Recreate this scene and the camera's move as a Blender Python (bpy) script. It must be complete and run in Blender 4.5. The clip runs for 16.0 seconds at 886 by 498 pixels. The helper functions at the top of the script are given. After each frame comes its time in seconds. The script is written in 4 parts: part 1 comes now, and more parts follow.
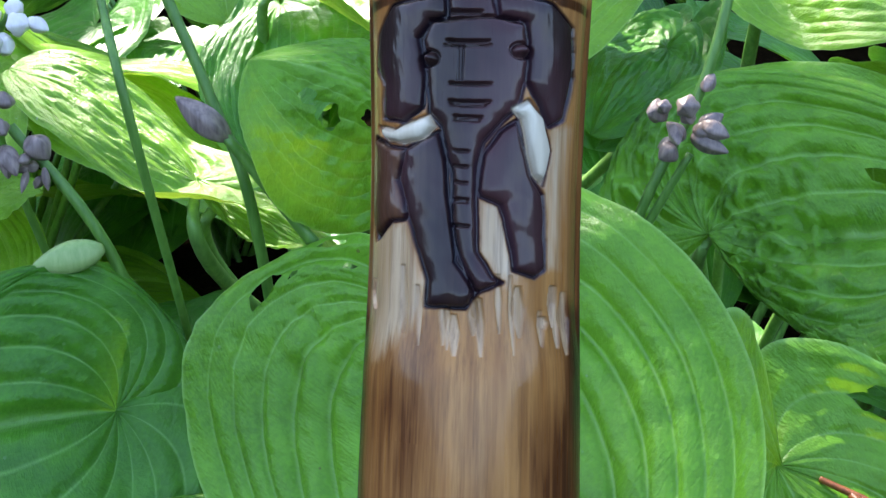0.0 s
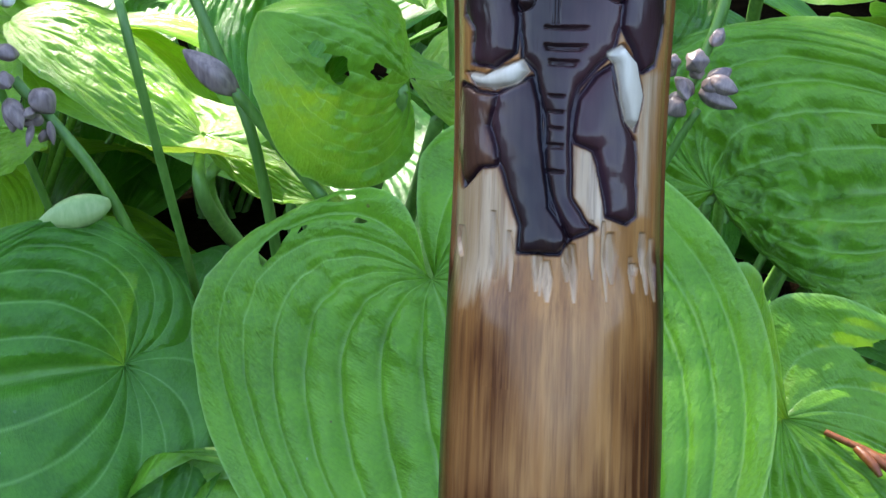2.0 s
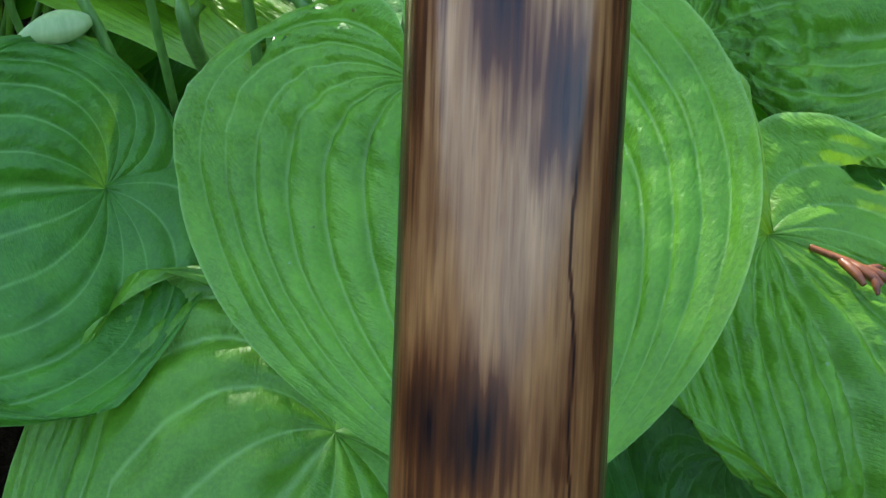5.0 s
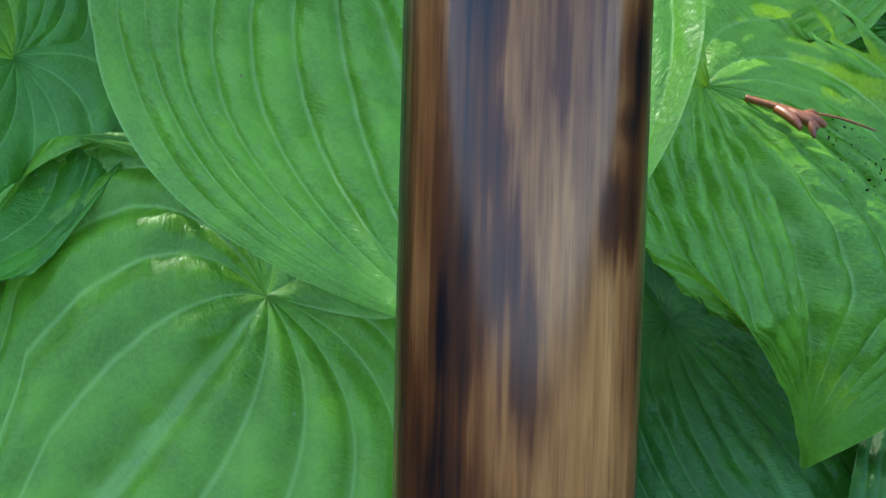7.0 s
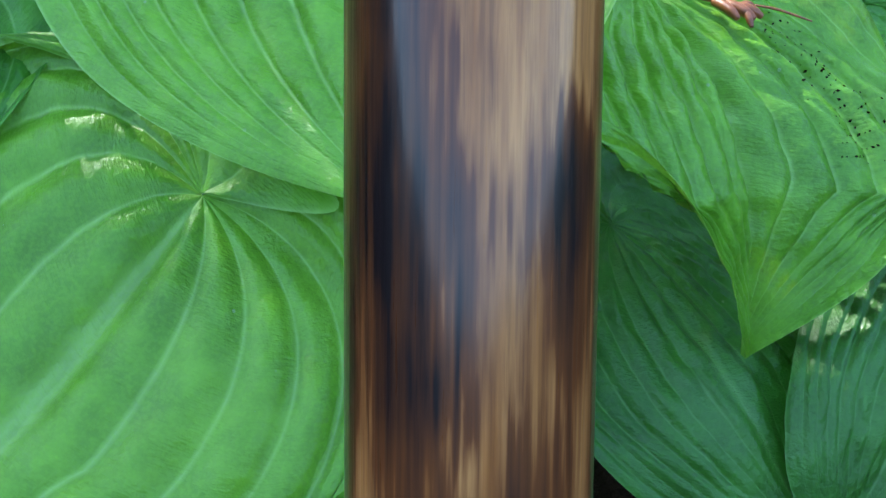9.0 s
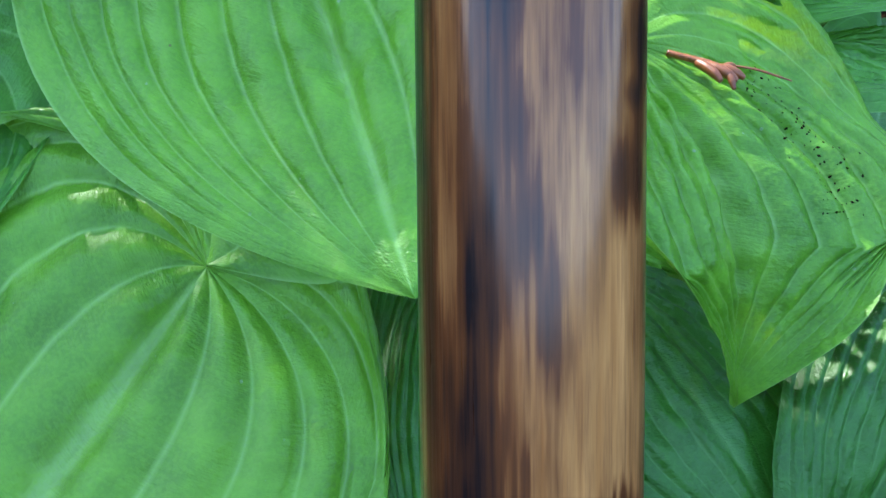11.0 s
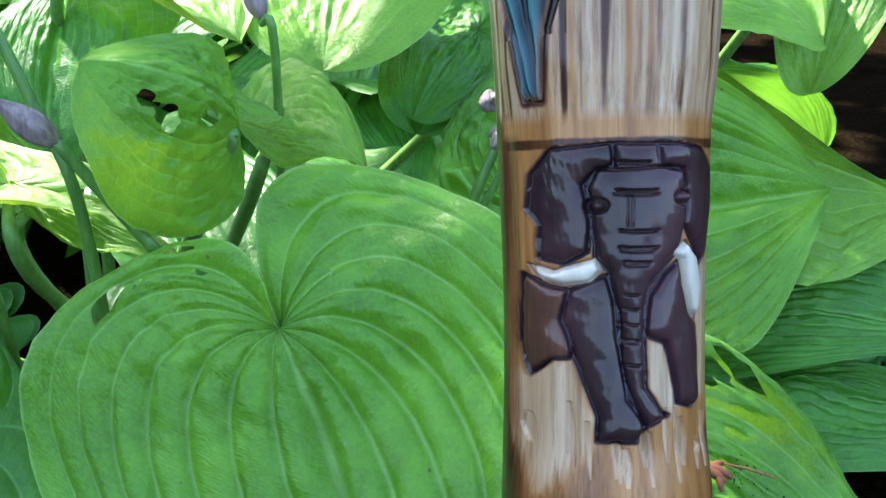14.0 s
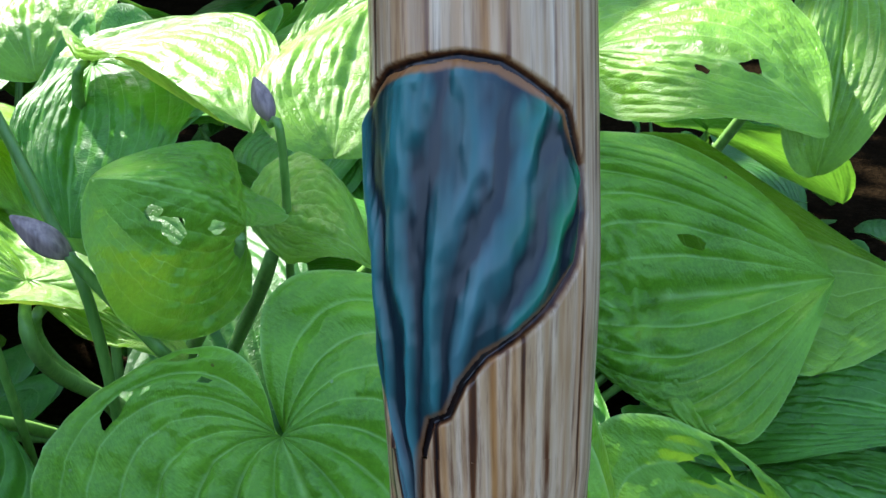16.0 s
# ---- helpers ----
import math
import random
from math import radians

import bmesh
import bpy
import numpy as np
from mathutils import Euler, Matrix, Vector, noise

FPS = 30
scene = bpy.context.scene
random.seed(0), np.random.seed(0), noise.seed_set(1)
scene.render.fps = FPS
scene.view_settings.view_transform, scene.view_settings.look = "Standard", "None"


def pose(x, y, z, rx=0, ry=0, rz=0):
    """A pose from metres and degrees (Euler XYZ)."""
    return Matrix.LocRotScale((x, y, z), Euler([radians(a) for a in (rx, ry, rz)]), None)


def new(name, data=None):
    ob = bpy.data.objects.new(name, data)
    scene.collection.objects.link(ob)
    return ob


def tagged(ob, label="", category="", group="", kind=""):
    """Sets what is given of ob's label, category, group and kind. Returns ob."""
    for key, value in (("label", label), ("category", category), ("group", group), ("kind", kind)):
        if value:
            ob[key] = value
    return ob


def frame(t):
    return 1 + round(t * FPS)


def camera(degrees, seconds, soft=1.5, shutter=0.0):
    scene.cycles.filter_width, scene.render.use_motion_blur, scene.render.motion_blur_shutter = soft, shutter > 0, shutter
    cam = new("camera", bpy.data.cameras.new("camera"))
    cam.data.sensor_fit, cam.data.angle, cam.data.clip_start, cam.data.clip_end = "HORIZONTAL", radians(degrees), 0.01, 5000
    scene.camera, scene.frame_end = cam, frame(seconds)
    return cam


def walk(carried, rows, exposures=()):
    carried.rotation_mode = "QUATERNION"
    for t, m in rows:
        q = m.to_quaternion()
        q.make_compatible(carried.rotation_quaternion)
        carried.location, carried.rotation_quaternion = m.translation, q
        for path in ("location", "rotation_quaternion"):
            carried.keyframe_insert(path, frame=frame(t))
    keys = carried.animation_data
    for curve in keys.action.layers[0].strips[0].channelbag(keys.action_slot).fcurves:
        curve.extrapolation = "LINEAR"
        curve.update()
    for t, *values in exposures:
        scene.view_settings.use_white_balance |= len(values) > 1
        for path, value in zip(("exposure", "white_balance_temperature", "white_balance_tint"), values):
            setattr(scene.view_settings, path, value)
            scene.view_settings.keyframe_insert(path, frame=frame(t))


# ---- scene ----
cam = camera(46.6, 16.0)
ROWS = [
    (0, 0.0325, 0.0094, 0.5832, 69.58, 0.27, 4.15),
    (0.5, 0.0294, 0.0098, 0.5859, 68.91, 0.14, 3.92),
    (1, 0.0301, 0.0095, 0.5843, 68.51, 0.31, 4.17),
    (1.5, 0.0303, 0.0094, 0.5834, 67.89, 0.30, 4.27),
    (2, 0.0251, 0.0088, 0.5824, 67.19, -0.01, 3.64),
    (2.5, 0.0308, 0.0070, 0.5765, 66.84, 0.12, 4.40),
    (3, 0.0308, 0.0041, 0.5673, 66.59, -0.01, 4.35),
    (3.5, 0.0288, 0.0015, 0.5593, 65.83, -0.30, 4.01),
    (4, 0.0280, -0.0035, 0.5484, 65.53, -0.56, 3.80),
    (6.5, 0.0242, -0.0198, 0.4868, 65.59, -1.46, 0.21),
    (7, 0.0199, -0.0235, 0.4689, 66.63, -1.79, -1.79),
    (7.5, 0.0183, -0.0260, 0.4575, 66.73, -2.11, -3.75),
    (8, 0.0187, -0.0294, 0.4450, 67.09, -2.18, -4.77),
    (8.5, 0.0198, -0.0309, 0.4392, 66.44, -2.22, -5.10),
    (11, 0.0116, -0.0280, 0.4714, 64.57, -1.44, -7.09),
    (11.5, 0.0112, -0.0181, 0.4984, 64.10, -1.38, -7.29),
    (12, 0.0136, -0.0068, 0.5273, 63.41, -0.99, -7.31),
    (12.5, 0.0118, -0.0012, 0.5454, 64.77, -0.98, -7.64),
    (13, 0.0085, 0.0031, 0.5614, 66.24, -1.39, -8.01),
    (13.5, 0.0051, 0.0088, 0.5794, 67.11, -1.46, -8.51),
    (14, 0.0034, 0.0141, 0.5960, 67.55, -1.88, -8.58),
    (14.5, 0.0019, 0.0162, 0.6073, 68.25, -2.00, -8.70),
    (15, 0.0050, 0.0177, 0.6182, 68.48, -1.95, -8.20),
    (15.5, 0.0113, 0.0169, 0.6270, 68.44, -1.63, -7.36),
    (16, 0.0147, 0.0166, 0.6285, 68.73, -1.23, -6.97),
]
walk(cam, [(t, pose(*row)) for t, *row in ROWS],
     [(0.0, 2.42, 6550, 15), (2.5, 2.5, 6600, 17), (4.0, 2.35, 6500, 14), (6.5, 2.4, 6250, 11), (8.5, 2.8, 6050, 10), (11.0, 2.95, 5950, 14), (12.5, 2.72, 6050, 15), (14.3, 2.6, 6250, 15), (15.5, 2.2, 6150, 15), (16.0, 2.2, 6150, 15)])

# ---- light ----
SUN = Vector((-0.42, 0.55, 0.78)).normalized()
world = bpy.data.worlds.new("world")
scene.world = world
world.use_nodes = True
wn, wl = world.node_tree.nodes, world.node_tree.links
sky = wn.new("ShaderNodeTexSky")
sky.sky_type, sky.sun_disc = "NISHITA", False
sky.sun_elevation = math.asin(SUN.z)
sky.sun_rotation = math.atan2(SUN.x, SUN.y)
wl.new(sky.outputs[0], wn["Background"].inputs[0])
wn["Background"].inputs[1].default_value = 0.15
lamp = bpy.data.lights.new("sun", "SUN")
lamp.energy, lamp.angle, lamp.color = 4.6, radians(0.6), (1.0, 0.95, 0.86)
new("sun", lamp).matrix_world = Matrix.Translation((0, 0, 6)) @ SUN.to_track_quat("Z", "Y").to_matrix().to_4x4()


# ---- materials ----
class Nodes:
    """A node material with short calls."""

    def __init__(self, name):
        self.m = bpy.data.materials.new(name)
        self.m.use_nodes = True
        self.t = self.m.node_tree
        self.b = self.t.nodes["Principled BSDF"]
        self.out = self.t.nodes["Material Output"]

    def n(self, kind, **sets):
        node = self.t.nodes.new("ShaderNode" + kind)
        for k, v in sets.items():
            if k == "op":
                node.operation = v
            elif k == "blend":
                node.blend_type = v
            elif k == "attribute":
                node.attribute_name = v
            elif k == "bands":
                node.bands_direction = v
        return node

    def link(self, a, b):
        self.t.links.new(a, b)
        return self

    def val(self, node, **inputs):
        for k, v in inputs.items():
            node.inputs[k.replace("_", " ")].default_value = v
        return node

    def coords(self, scale=(1, 1, 1), kind="Object"):
        c, m = self.n("TexCoord"), self.n("Mapping")
        self.link(c.outputs[kind], m.inputs[0])
        m.inputs["Scale"].default_value = scale
        return m.outputs[0]

    def noise(self, vec, scale, detail=4.0, rough=0.55):
        t = self.n("TexNoise")
        self.link(vec, t.inputs["Vector"])
        t.inputs["Scale"].default_value, t.inputs["Detail"].default_value, t.inputs["Roughness"].default_value = scale, detail, rough
        return t.outputs["Fac"]

    def math(self, op, a, b=0.5, c=None):
        t = self.n("Math", op=op)
        for i, v in enumerate((a, b) if c is None else (a, b, c)):
            if isinstance(v, (int, float)):
                t.inputs[i].default_value = v
            else:
                self.link(v, t.inputs[i])
        return t.outputs[0]

    def span(self, v, lo, hi, to0=0.0, to1=1.0):
        t = self.n("MapRange")
        self.link(v, t.inputs[0])
        for i, x in enumerate((lo, hi, to0, to1)):
            t.inputs[i + 1].default_value = x
        return t.outputs[0]

    def mix(self, fac, a, b, blend="MIX"):
        t = self.n("MixRGB", blend=blend)
        for i, v in enumerate((fac, a, b)):
            if isinstance(v, (int, float)):
                t.inputs[i].default_value = v
            elif isinstance(v, tuple):
                t.inputs[i].default_value = (*v, 1)
            else:
                self.link(v, t.inputs[i])
        return t.outputs[0]

    def bump(self, height, strength, distance):
        t = self.n("Bump")
        self.link(height, t.inputs["Height"])
        t.inputs["Strength"].default_value, t.inputs["Distance"].default_value = strength, distance
        self.link(t.outputs[0], self.b.inputs["Normal"])
        return t.outputs[0]


def leaf_material(name, low, high, rib, through_light, gloss=0.38):
    k = Nodes(name)
    uv = k.n("UVMap").outputs[0]
    sep = k.n("SeparateXYZ")
    k.link(uv, sep.inputs[0])
    # u runs across the ribs, v along them
    u, v = sep.outputs[0], sep.outputs[1]
    obj = k.coords()
    big, small = k.noise(obj, 14.0, 3.0), k.noise(obj, 160.0, 4.0)
    grain = k.noise(obj, 620.0, 3.0)
    wave = k.math("ABSOLUTE", k.math("SINE", k.math("MULTIPLY", u, 8 * math.pi)))
    line = k.math("SUBTRACT", 1.0, k.span(wave, 0.0, 0.2))
    line = k.math("MULTIPLY", line, k.span(v, 0.8, 1.0, 1.0, 0.25))
    outer = k.math("MULTIPLY", k.math("MULTIPLY", u, u), k.span(v, 0.25, 0.7))
    line = k.math("MULTIPLY", line, k.math("SUBTRACT", 1.0, k.math("MULTIPLY", outer, 0.75)))
    mid = k.math("SUBTRACT", 1.0, k.span(k.math("ABSOLUTE", u), 0.008, 0.03))
    line = k.math("MAXIMUM", line, mid)
    # fine cross veins between the ribs
    vec = k.n("CombineXYZ")
    k.link(k.math("MULTIPLY", u, 40.0), vec.inputs[0])
    k.link(k.math("MULTIPLY", v, 150.0), vec.inputs[1])
    cross = k.noise(vec.outputs[0], 1.0, 2.0)
    rnd = k.n("ObjectInfo").outputs["Random"]
    col = k.mix(k.span(big, 0.3, 0.7), low, high)
    col = k.mix(k.math("MULTIPLY", k.span(rnd, 0.0, 1.0), 0.35), col, tuple(c * 1.35 for c in low))
    col = k.mix(k.math("MULTIPLY", k.span(small, 0.45, 0.75), 0.22), col, tuple(c * 0.6 for c in low))
    col = k.mix(k.math("MULTIPLY", k.span(cross, 0.5, 0.7), 0.16), col, high)
    col = k.mix(k.math("MULTIPLY", line, 0.75), col, rib)
    mottle = k.noise(obj, 55.0, 3.0)
    col = k.mix(k.math("MULTIPLY", k.span(mottle, 0.5, 0.68), 0.35), col, tuple(c * 1.45 for c in high))
    col = k.mix(k.math("MULTIPLY", k.span(mottle, 0.46, 0.3), 0.35), col, tuple(c * 0.62 for c in low))
    col = k.mix(k.math("MULTIPLY", k.span(grain, 0.42, 0.62), 0.3), col, tuple(c * 1.3 for c in high))
    # pale margin and small pale and brown specks
    edge = k.span(k.math("ABSOLUTE", u), 0.985, 1.0)
    col = k.mix(k.math("MULTIPLY", edge, 0.6), col, rib)
    vor = k.n("TexVoronoi")
    k.link(obj, vor.inputs["Vector"])
    vor.inputs["Scale"].default_value = 75.0
    speck = k.math("LESS_THAN", vor.outputs["Distance"], 0.05)
    col = k.mix(k.math("MULTIPLY", speck, k.span(k.noise(obj, 30.0), 0.5, 0.62)), col, (0.26, 0.38, 0.2))
    vor2 = k.n("TexVoronoi")
    k.link(obj, vor2.inputs["Vector"])
    vor2.inputs["Scale"].default_value = 38.0
    spot = k.math("MULTIPLY", k.math("LESS_THAN", vor2.outputs["Distance"], 0.03), k.span(big, 0.5, 0.6))
    col = k.mix(spot, col, (0.10, 0.06, 0.025))
    k.link(col, k.b.inputs["Base Color"])
    k.link(k.span(small, 0.3, 0.7, gloss - 0.1, gloss + 0.1), k.b.inputs["Roughness"])
    k.b.inputs["Specular IOR Level"].default_value = 0.41
    height = k.math("ADD", k.math("ADD", k.math("MULTIPLY", wave, k.span(v, 0.45, 0.9, 0.4, 0.0)), k.math("ADD", k.math("MULTIPLY", k.noise(obj, 110.0, 2.0), 1.1), k.math("MULTIPLY", grain, 0.3))), k.math("ADD", k.math("MULTIPLY", cross, 0.35), k.math("MULTIPLY", small, 0.15)))
    bump = k.bump(height, 0.65, 0.0018)
    tr = k.n("BsdfTranslucent")
    k.link(k.mix(0.75, col, through_light), tr.inputs[0])
    k.link(bump, tr.inputs["Normal"])
    add = k.n("MixShader")
    add.inputs[0].default_value = 0.29
    k.link(k.b.outputs[0], add.inputs[1])
    k.link(tr.outputs[0], add.inputs[2])
    k.link(add.outputs[0], k.out.inputs[0])
    return k.m


BLUE_GREEN = leaf_material("blue_green_leaf", (0.030, 0.150, 0.010), (0.078, 0.260, 0.020), (0.20, 0.43, 0.10), (0.22, 0.52, 0.03))
MID_GREEN = leaf_material("mid_green_leaf", (0.066, 0.215, 0.013), (0.148, 0.360, 0.023), (0.27, 0.50, 0.12), (0.34, 0.60, 0.03))
YELLOW_GREEN = leaf_material("yellow_green_leaf", (0.10, 0.26, 0.014), (0.19, 0.39, 0.024), (0.32, 0.53, 0.12), (0.42, 0.62, 0.05))
# darker copy of the leaf greens, with the shade low in the clumps painted in
SHADED_GREEN = leaf_material("shaded_green_leaf", (0.018, 0.095, 0.010), (0.044, 0.165, 0.018), (0.10, 0.26, 0.06), (0.15, 0.38, 0.03))


def stalk_material(name, low, high):
    k = Nodes(name)
    obj = k.coords((1, 1, 0.12))
    grain = k.noise(obj, 400.0, 3.0)
    col = k.mix(k.span(grain, 0.3, 0.7), low, high)
    col = k.mix(k.math("MULTIPLY", k.span(k.noise(k.coords(), 25.0), 0.5, 0.7), 0.4), col, tuple(c * 0.6 for c in low))
    k.link(col, k.b.inputs["Base Color"])
    k.b.inputs["Roughness"].default_value = 0.45
    k.b.inputs["Subsurface Weight"].default_value = 0.0
    k.bump(grain, 0.3, 0.0006)
    return k.m


STALK = stalk_material("leaf_stalk", (0.09, 0.22, 0.04), (0.17, 0.34, 0.07))
SCAPE = stalk_material("flower_stalk", (0.065, 0.18, 0.022), (0.13, 0.28, 0.045))
BUD = stalk_material("faded_bud", (0.12, 0.085, 0.075), (0.34, 0.255, 0.22))
PETAL = stalk_material("pale_petal", (0.70, 0.65, 0.62), (0.84, 0.81, 0.78))
BRACT = stalk_material("pale_bract", (0.22, 0.36, 0.10), (0.34, 0.46, 0.16))
TWIG = stalk_material("rust_brown_twig", (0.15, 0.042, 0.011), (0.28, 0.085, 0.022))


def soil_material():
    k = Nodes("dark_soil")
    obj = k.coords()
    a, b = k.noise(obj, 9.0, 6.0), k.noise(obj, 90.0, 5.0)
    # dark soil taken further to near-black, for the shade between the plants
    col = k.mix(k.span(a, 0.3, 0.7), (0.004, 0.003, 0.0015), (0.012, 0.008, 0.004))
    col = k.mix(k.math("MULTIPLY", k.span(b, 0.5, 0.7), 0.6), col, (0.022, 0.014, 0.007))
    k.link(col, k.b.inputs["Base Color"])
    k.b.inputs["Roughness"].default_value = 0.95
    k.b.inputs["Specular IOR Level"].default_value = 0.0
    k.bump(k.math("ADD", a, b), 0.9, 0.02)
    return k.m


SOIL = soil_material()


def wood_material():
    """Varnished scorched wood: red channel of the mask is scorching and painted edge shade, green is bare cut wood,
    blue is dark stain, alpha ivory.
    """
    k = Nodes("scorched_varnished_wood")
    fine = k.noise(k.coords((1, 1, 0.035)), 2300.0, 4.0, 0.7)
    mid = k.noise(k.coords((1, 1, 0.05)), 680.0, 3.0)
    blot = k.noise(k.coords((1, 1, 0.4)), 145.0, 3.0)
    at = k.n("Attribute", attribute="mask")
    sep = k.n("SeparateColor")
    k.link(at.outputs["Color"], sep.inputs[0])
    burn_and_shade, bare, stain = sep.outputs[0], sep.outputs[1], sep.outputs[2]
    ivory = at.outputs["Alpha"]
    col = k.mix(k.span(mid, 0.3, 0.7), (0.25, 0.095, 0.022), (0.54, 0.26, 0.078))
    col = k.mix(k.math("MULTIPLY", k.span(fine, 0.45, 0.72), 0.5), col, (0.15, 0.065, 0.022))
    cut = k.mix(k.span(mid, 0.35, 0.65), (0.40, 0.25, 0.12), (0.62, 0.46, 0.29))
    cut = k.mix(k.math("MULTIPLY", k.span(fine, 0.5, 0.7), 0.6), cut, (0.16, 0.085, 0.05))
    col = k.mix(bare, col, cut)
    edge = k.math("ADD", burn_and_shade, k.math("MULTIPLY", k.math("SUBTRACT", k.math("ADD", k.math("MULTIPLY", k.math("ADD", k.math("MULTIPLY", fine, 0.5), mid), 0.6), k.math("MULTIPLY", blot, 0.6)), 0.75), 1.3))
    col = k.mix(k.span(edge, 0.15, 0.62), col, (0.11, 0.036, 0.010))
    col = k.mix(k.span(edge, 0.55, 1.05), col, (0.009, 0.006, 0.006))
    dark = k.mix(k.span(blot, 0.42, 0.66), (0.008, 0.006, 0.011), (0.045, 0.019, 0.027))
    col = k.mix(stain, col, dark)
    col = k.mix(ivory, col, k.mix(k.span(mid, 0.4, 0.7), (0.58, 0.50, 0.36), (0.74, 0.67, 0.52)))
    k.link(col, k.b.inputs["Base Color"])
    k.link(k.span(fine, 0.3, 0.7, 0.26, 0.4), k.b.inputs["Roughness"])
    k.val(k.b, Coat_Weight=0.5, Coat_Roughness=0.2, Specular_IOR_Level=0.12)
    k.link(k.span(stain, 0.0, 1.0, 0.15, 0.12), k.b.inputs["Coat Roughness"])
    k.link(k.span(stain, 0.0, 1.0, 0.42, 0.45), k.b.inputs["Coat Weight"])
    k.bump(k.math("ADD", k.math("MULTIPLY", fine, 0.35), mid), 0.3, 0.00033)
    return k.m


WOOD = wood_material()


def teal_material():
    """Stained carving: red channel of the mask is the height of a fold, darkest in the valleys, green the green flank,
    blue a violet sheen painted into the colour, alpha amber at the rim.
    """
    k = Nodes("teal_stained_carving")
    streak = k.noise(k.coords((1, 1, 0.2)), 420.0, 3.0)
    at = k.n("Attribute", attribute="mask")
    sep = k.n("SeparateColor")
    k.link(at.outputs["Color"], sep.inputs[0])
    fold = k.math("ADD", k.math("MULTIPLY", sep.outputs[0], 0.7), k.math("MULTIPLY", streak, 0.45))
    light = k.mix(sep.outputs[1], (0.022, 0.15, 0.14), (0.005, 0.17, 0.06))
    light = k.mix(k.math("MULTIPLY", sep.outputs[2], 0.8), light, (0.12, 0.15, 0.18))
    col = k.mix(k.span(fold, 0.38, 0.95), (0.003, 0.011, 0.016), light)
    col = k.mix(at.outputs["Alpha"], col, (0.22, 0.09, 0.025))
    k.link(col, k.b.inputs["Base Color"])
    k.b.inputs["Roughness"].default_value = 0.45
    k.val(k.b, Coat_Weight=0.3, Coat_Roughness=0.22, Specular_IOR_Level=0.3)
    k.bump(streak, 0.3, 0.0003)
    return k.m


TEAL = teal_material()


# ---- helpers for parts ----
def mesh(name, verts, faces, material, smooth=True):
    me = bpy.data.meshes.new(name)
    me.from_pydata([tuple(v) for v in verts], [], faces)
    me.materials.append(material)
    if smooth:
        me.polygons.foreach_set("use_smooth", [True] * len(me.polygons))
    me.update()
    return me


def child(name, me, parent, label=""):
    ob = new(name, me)
    ob.parent = parent
    if label:
        tagged(ob, label)
    return ob


def thing(name, label, category, group="", at=(0, 0, 0), kind=""):
    ob = new(name)
    ob.empty_display_size = 0.05
    ob.location = at
    bpy.context.view_layer.update()
    return tagged(ob, label, category, group, kind)


def tube(points, radii, sides=10, caps=True):
    """Verts and faces of a round tube along a smooth line through the points."""
    pts = [Vector(p) for p in points]
    line, rad = [], []
    n = len(pts)
    for i in range(n - 1):
        p0, p1, p2, p3 = pts[max(i - 1, 0)], pts[i], pts[i + 1], pts[min(i + 2, n - 1)]
        for j in range(8):
            t = j / 8
            line.append(0.5 * (2 * p1 + (p2 - p0) * t + (2 * p0 - 5 * p1 + 4 * p2 - p3) * t * t + (3 * p1 - p0 - 3 * p2 + p3) * t ** 3))
            rad.append(radii[i] * (1 - t) + radii[i + 1] * t)
    line.append(pts[-1])
    rad.append(radii[-1])
    verts, faces = [], []
    up = Vector((0.31, 0.17, 0.93))
    for i, p in enumerate(line):
        d = (line[min(i + 1, len(line) - 1)] - line[max(i - 1, 0)]).normalized()
        a = d.cross(up).normalized()
        b = d.cross(a)
        for j in range(sides):
            g = 2 * math.pi * j / sides
            verts.append(p + rad[i] * (math.cos(g) * a + math.sin(g) * b))
    for i in range(len(line) - 1):
        for j in range(sides):
            k = (j + 1) % sides
            faces.append((i * sides + j, i * sides + k, (i + 1) * sides + k, (i + 1) * sides + j))
    if caps:
        faces.append(tuple(range(sides))[::-1])
        faces.append(tuple(range((len(line) - 1) * sides, len(line) * sides)))
    return verts, faces


# ---- hosta leaves ----
RIBS = 8


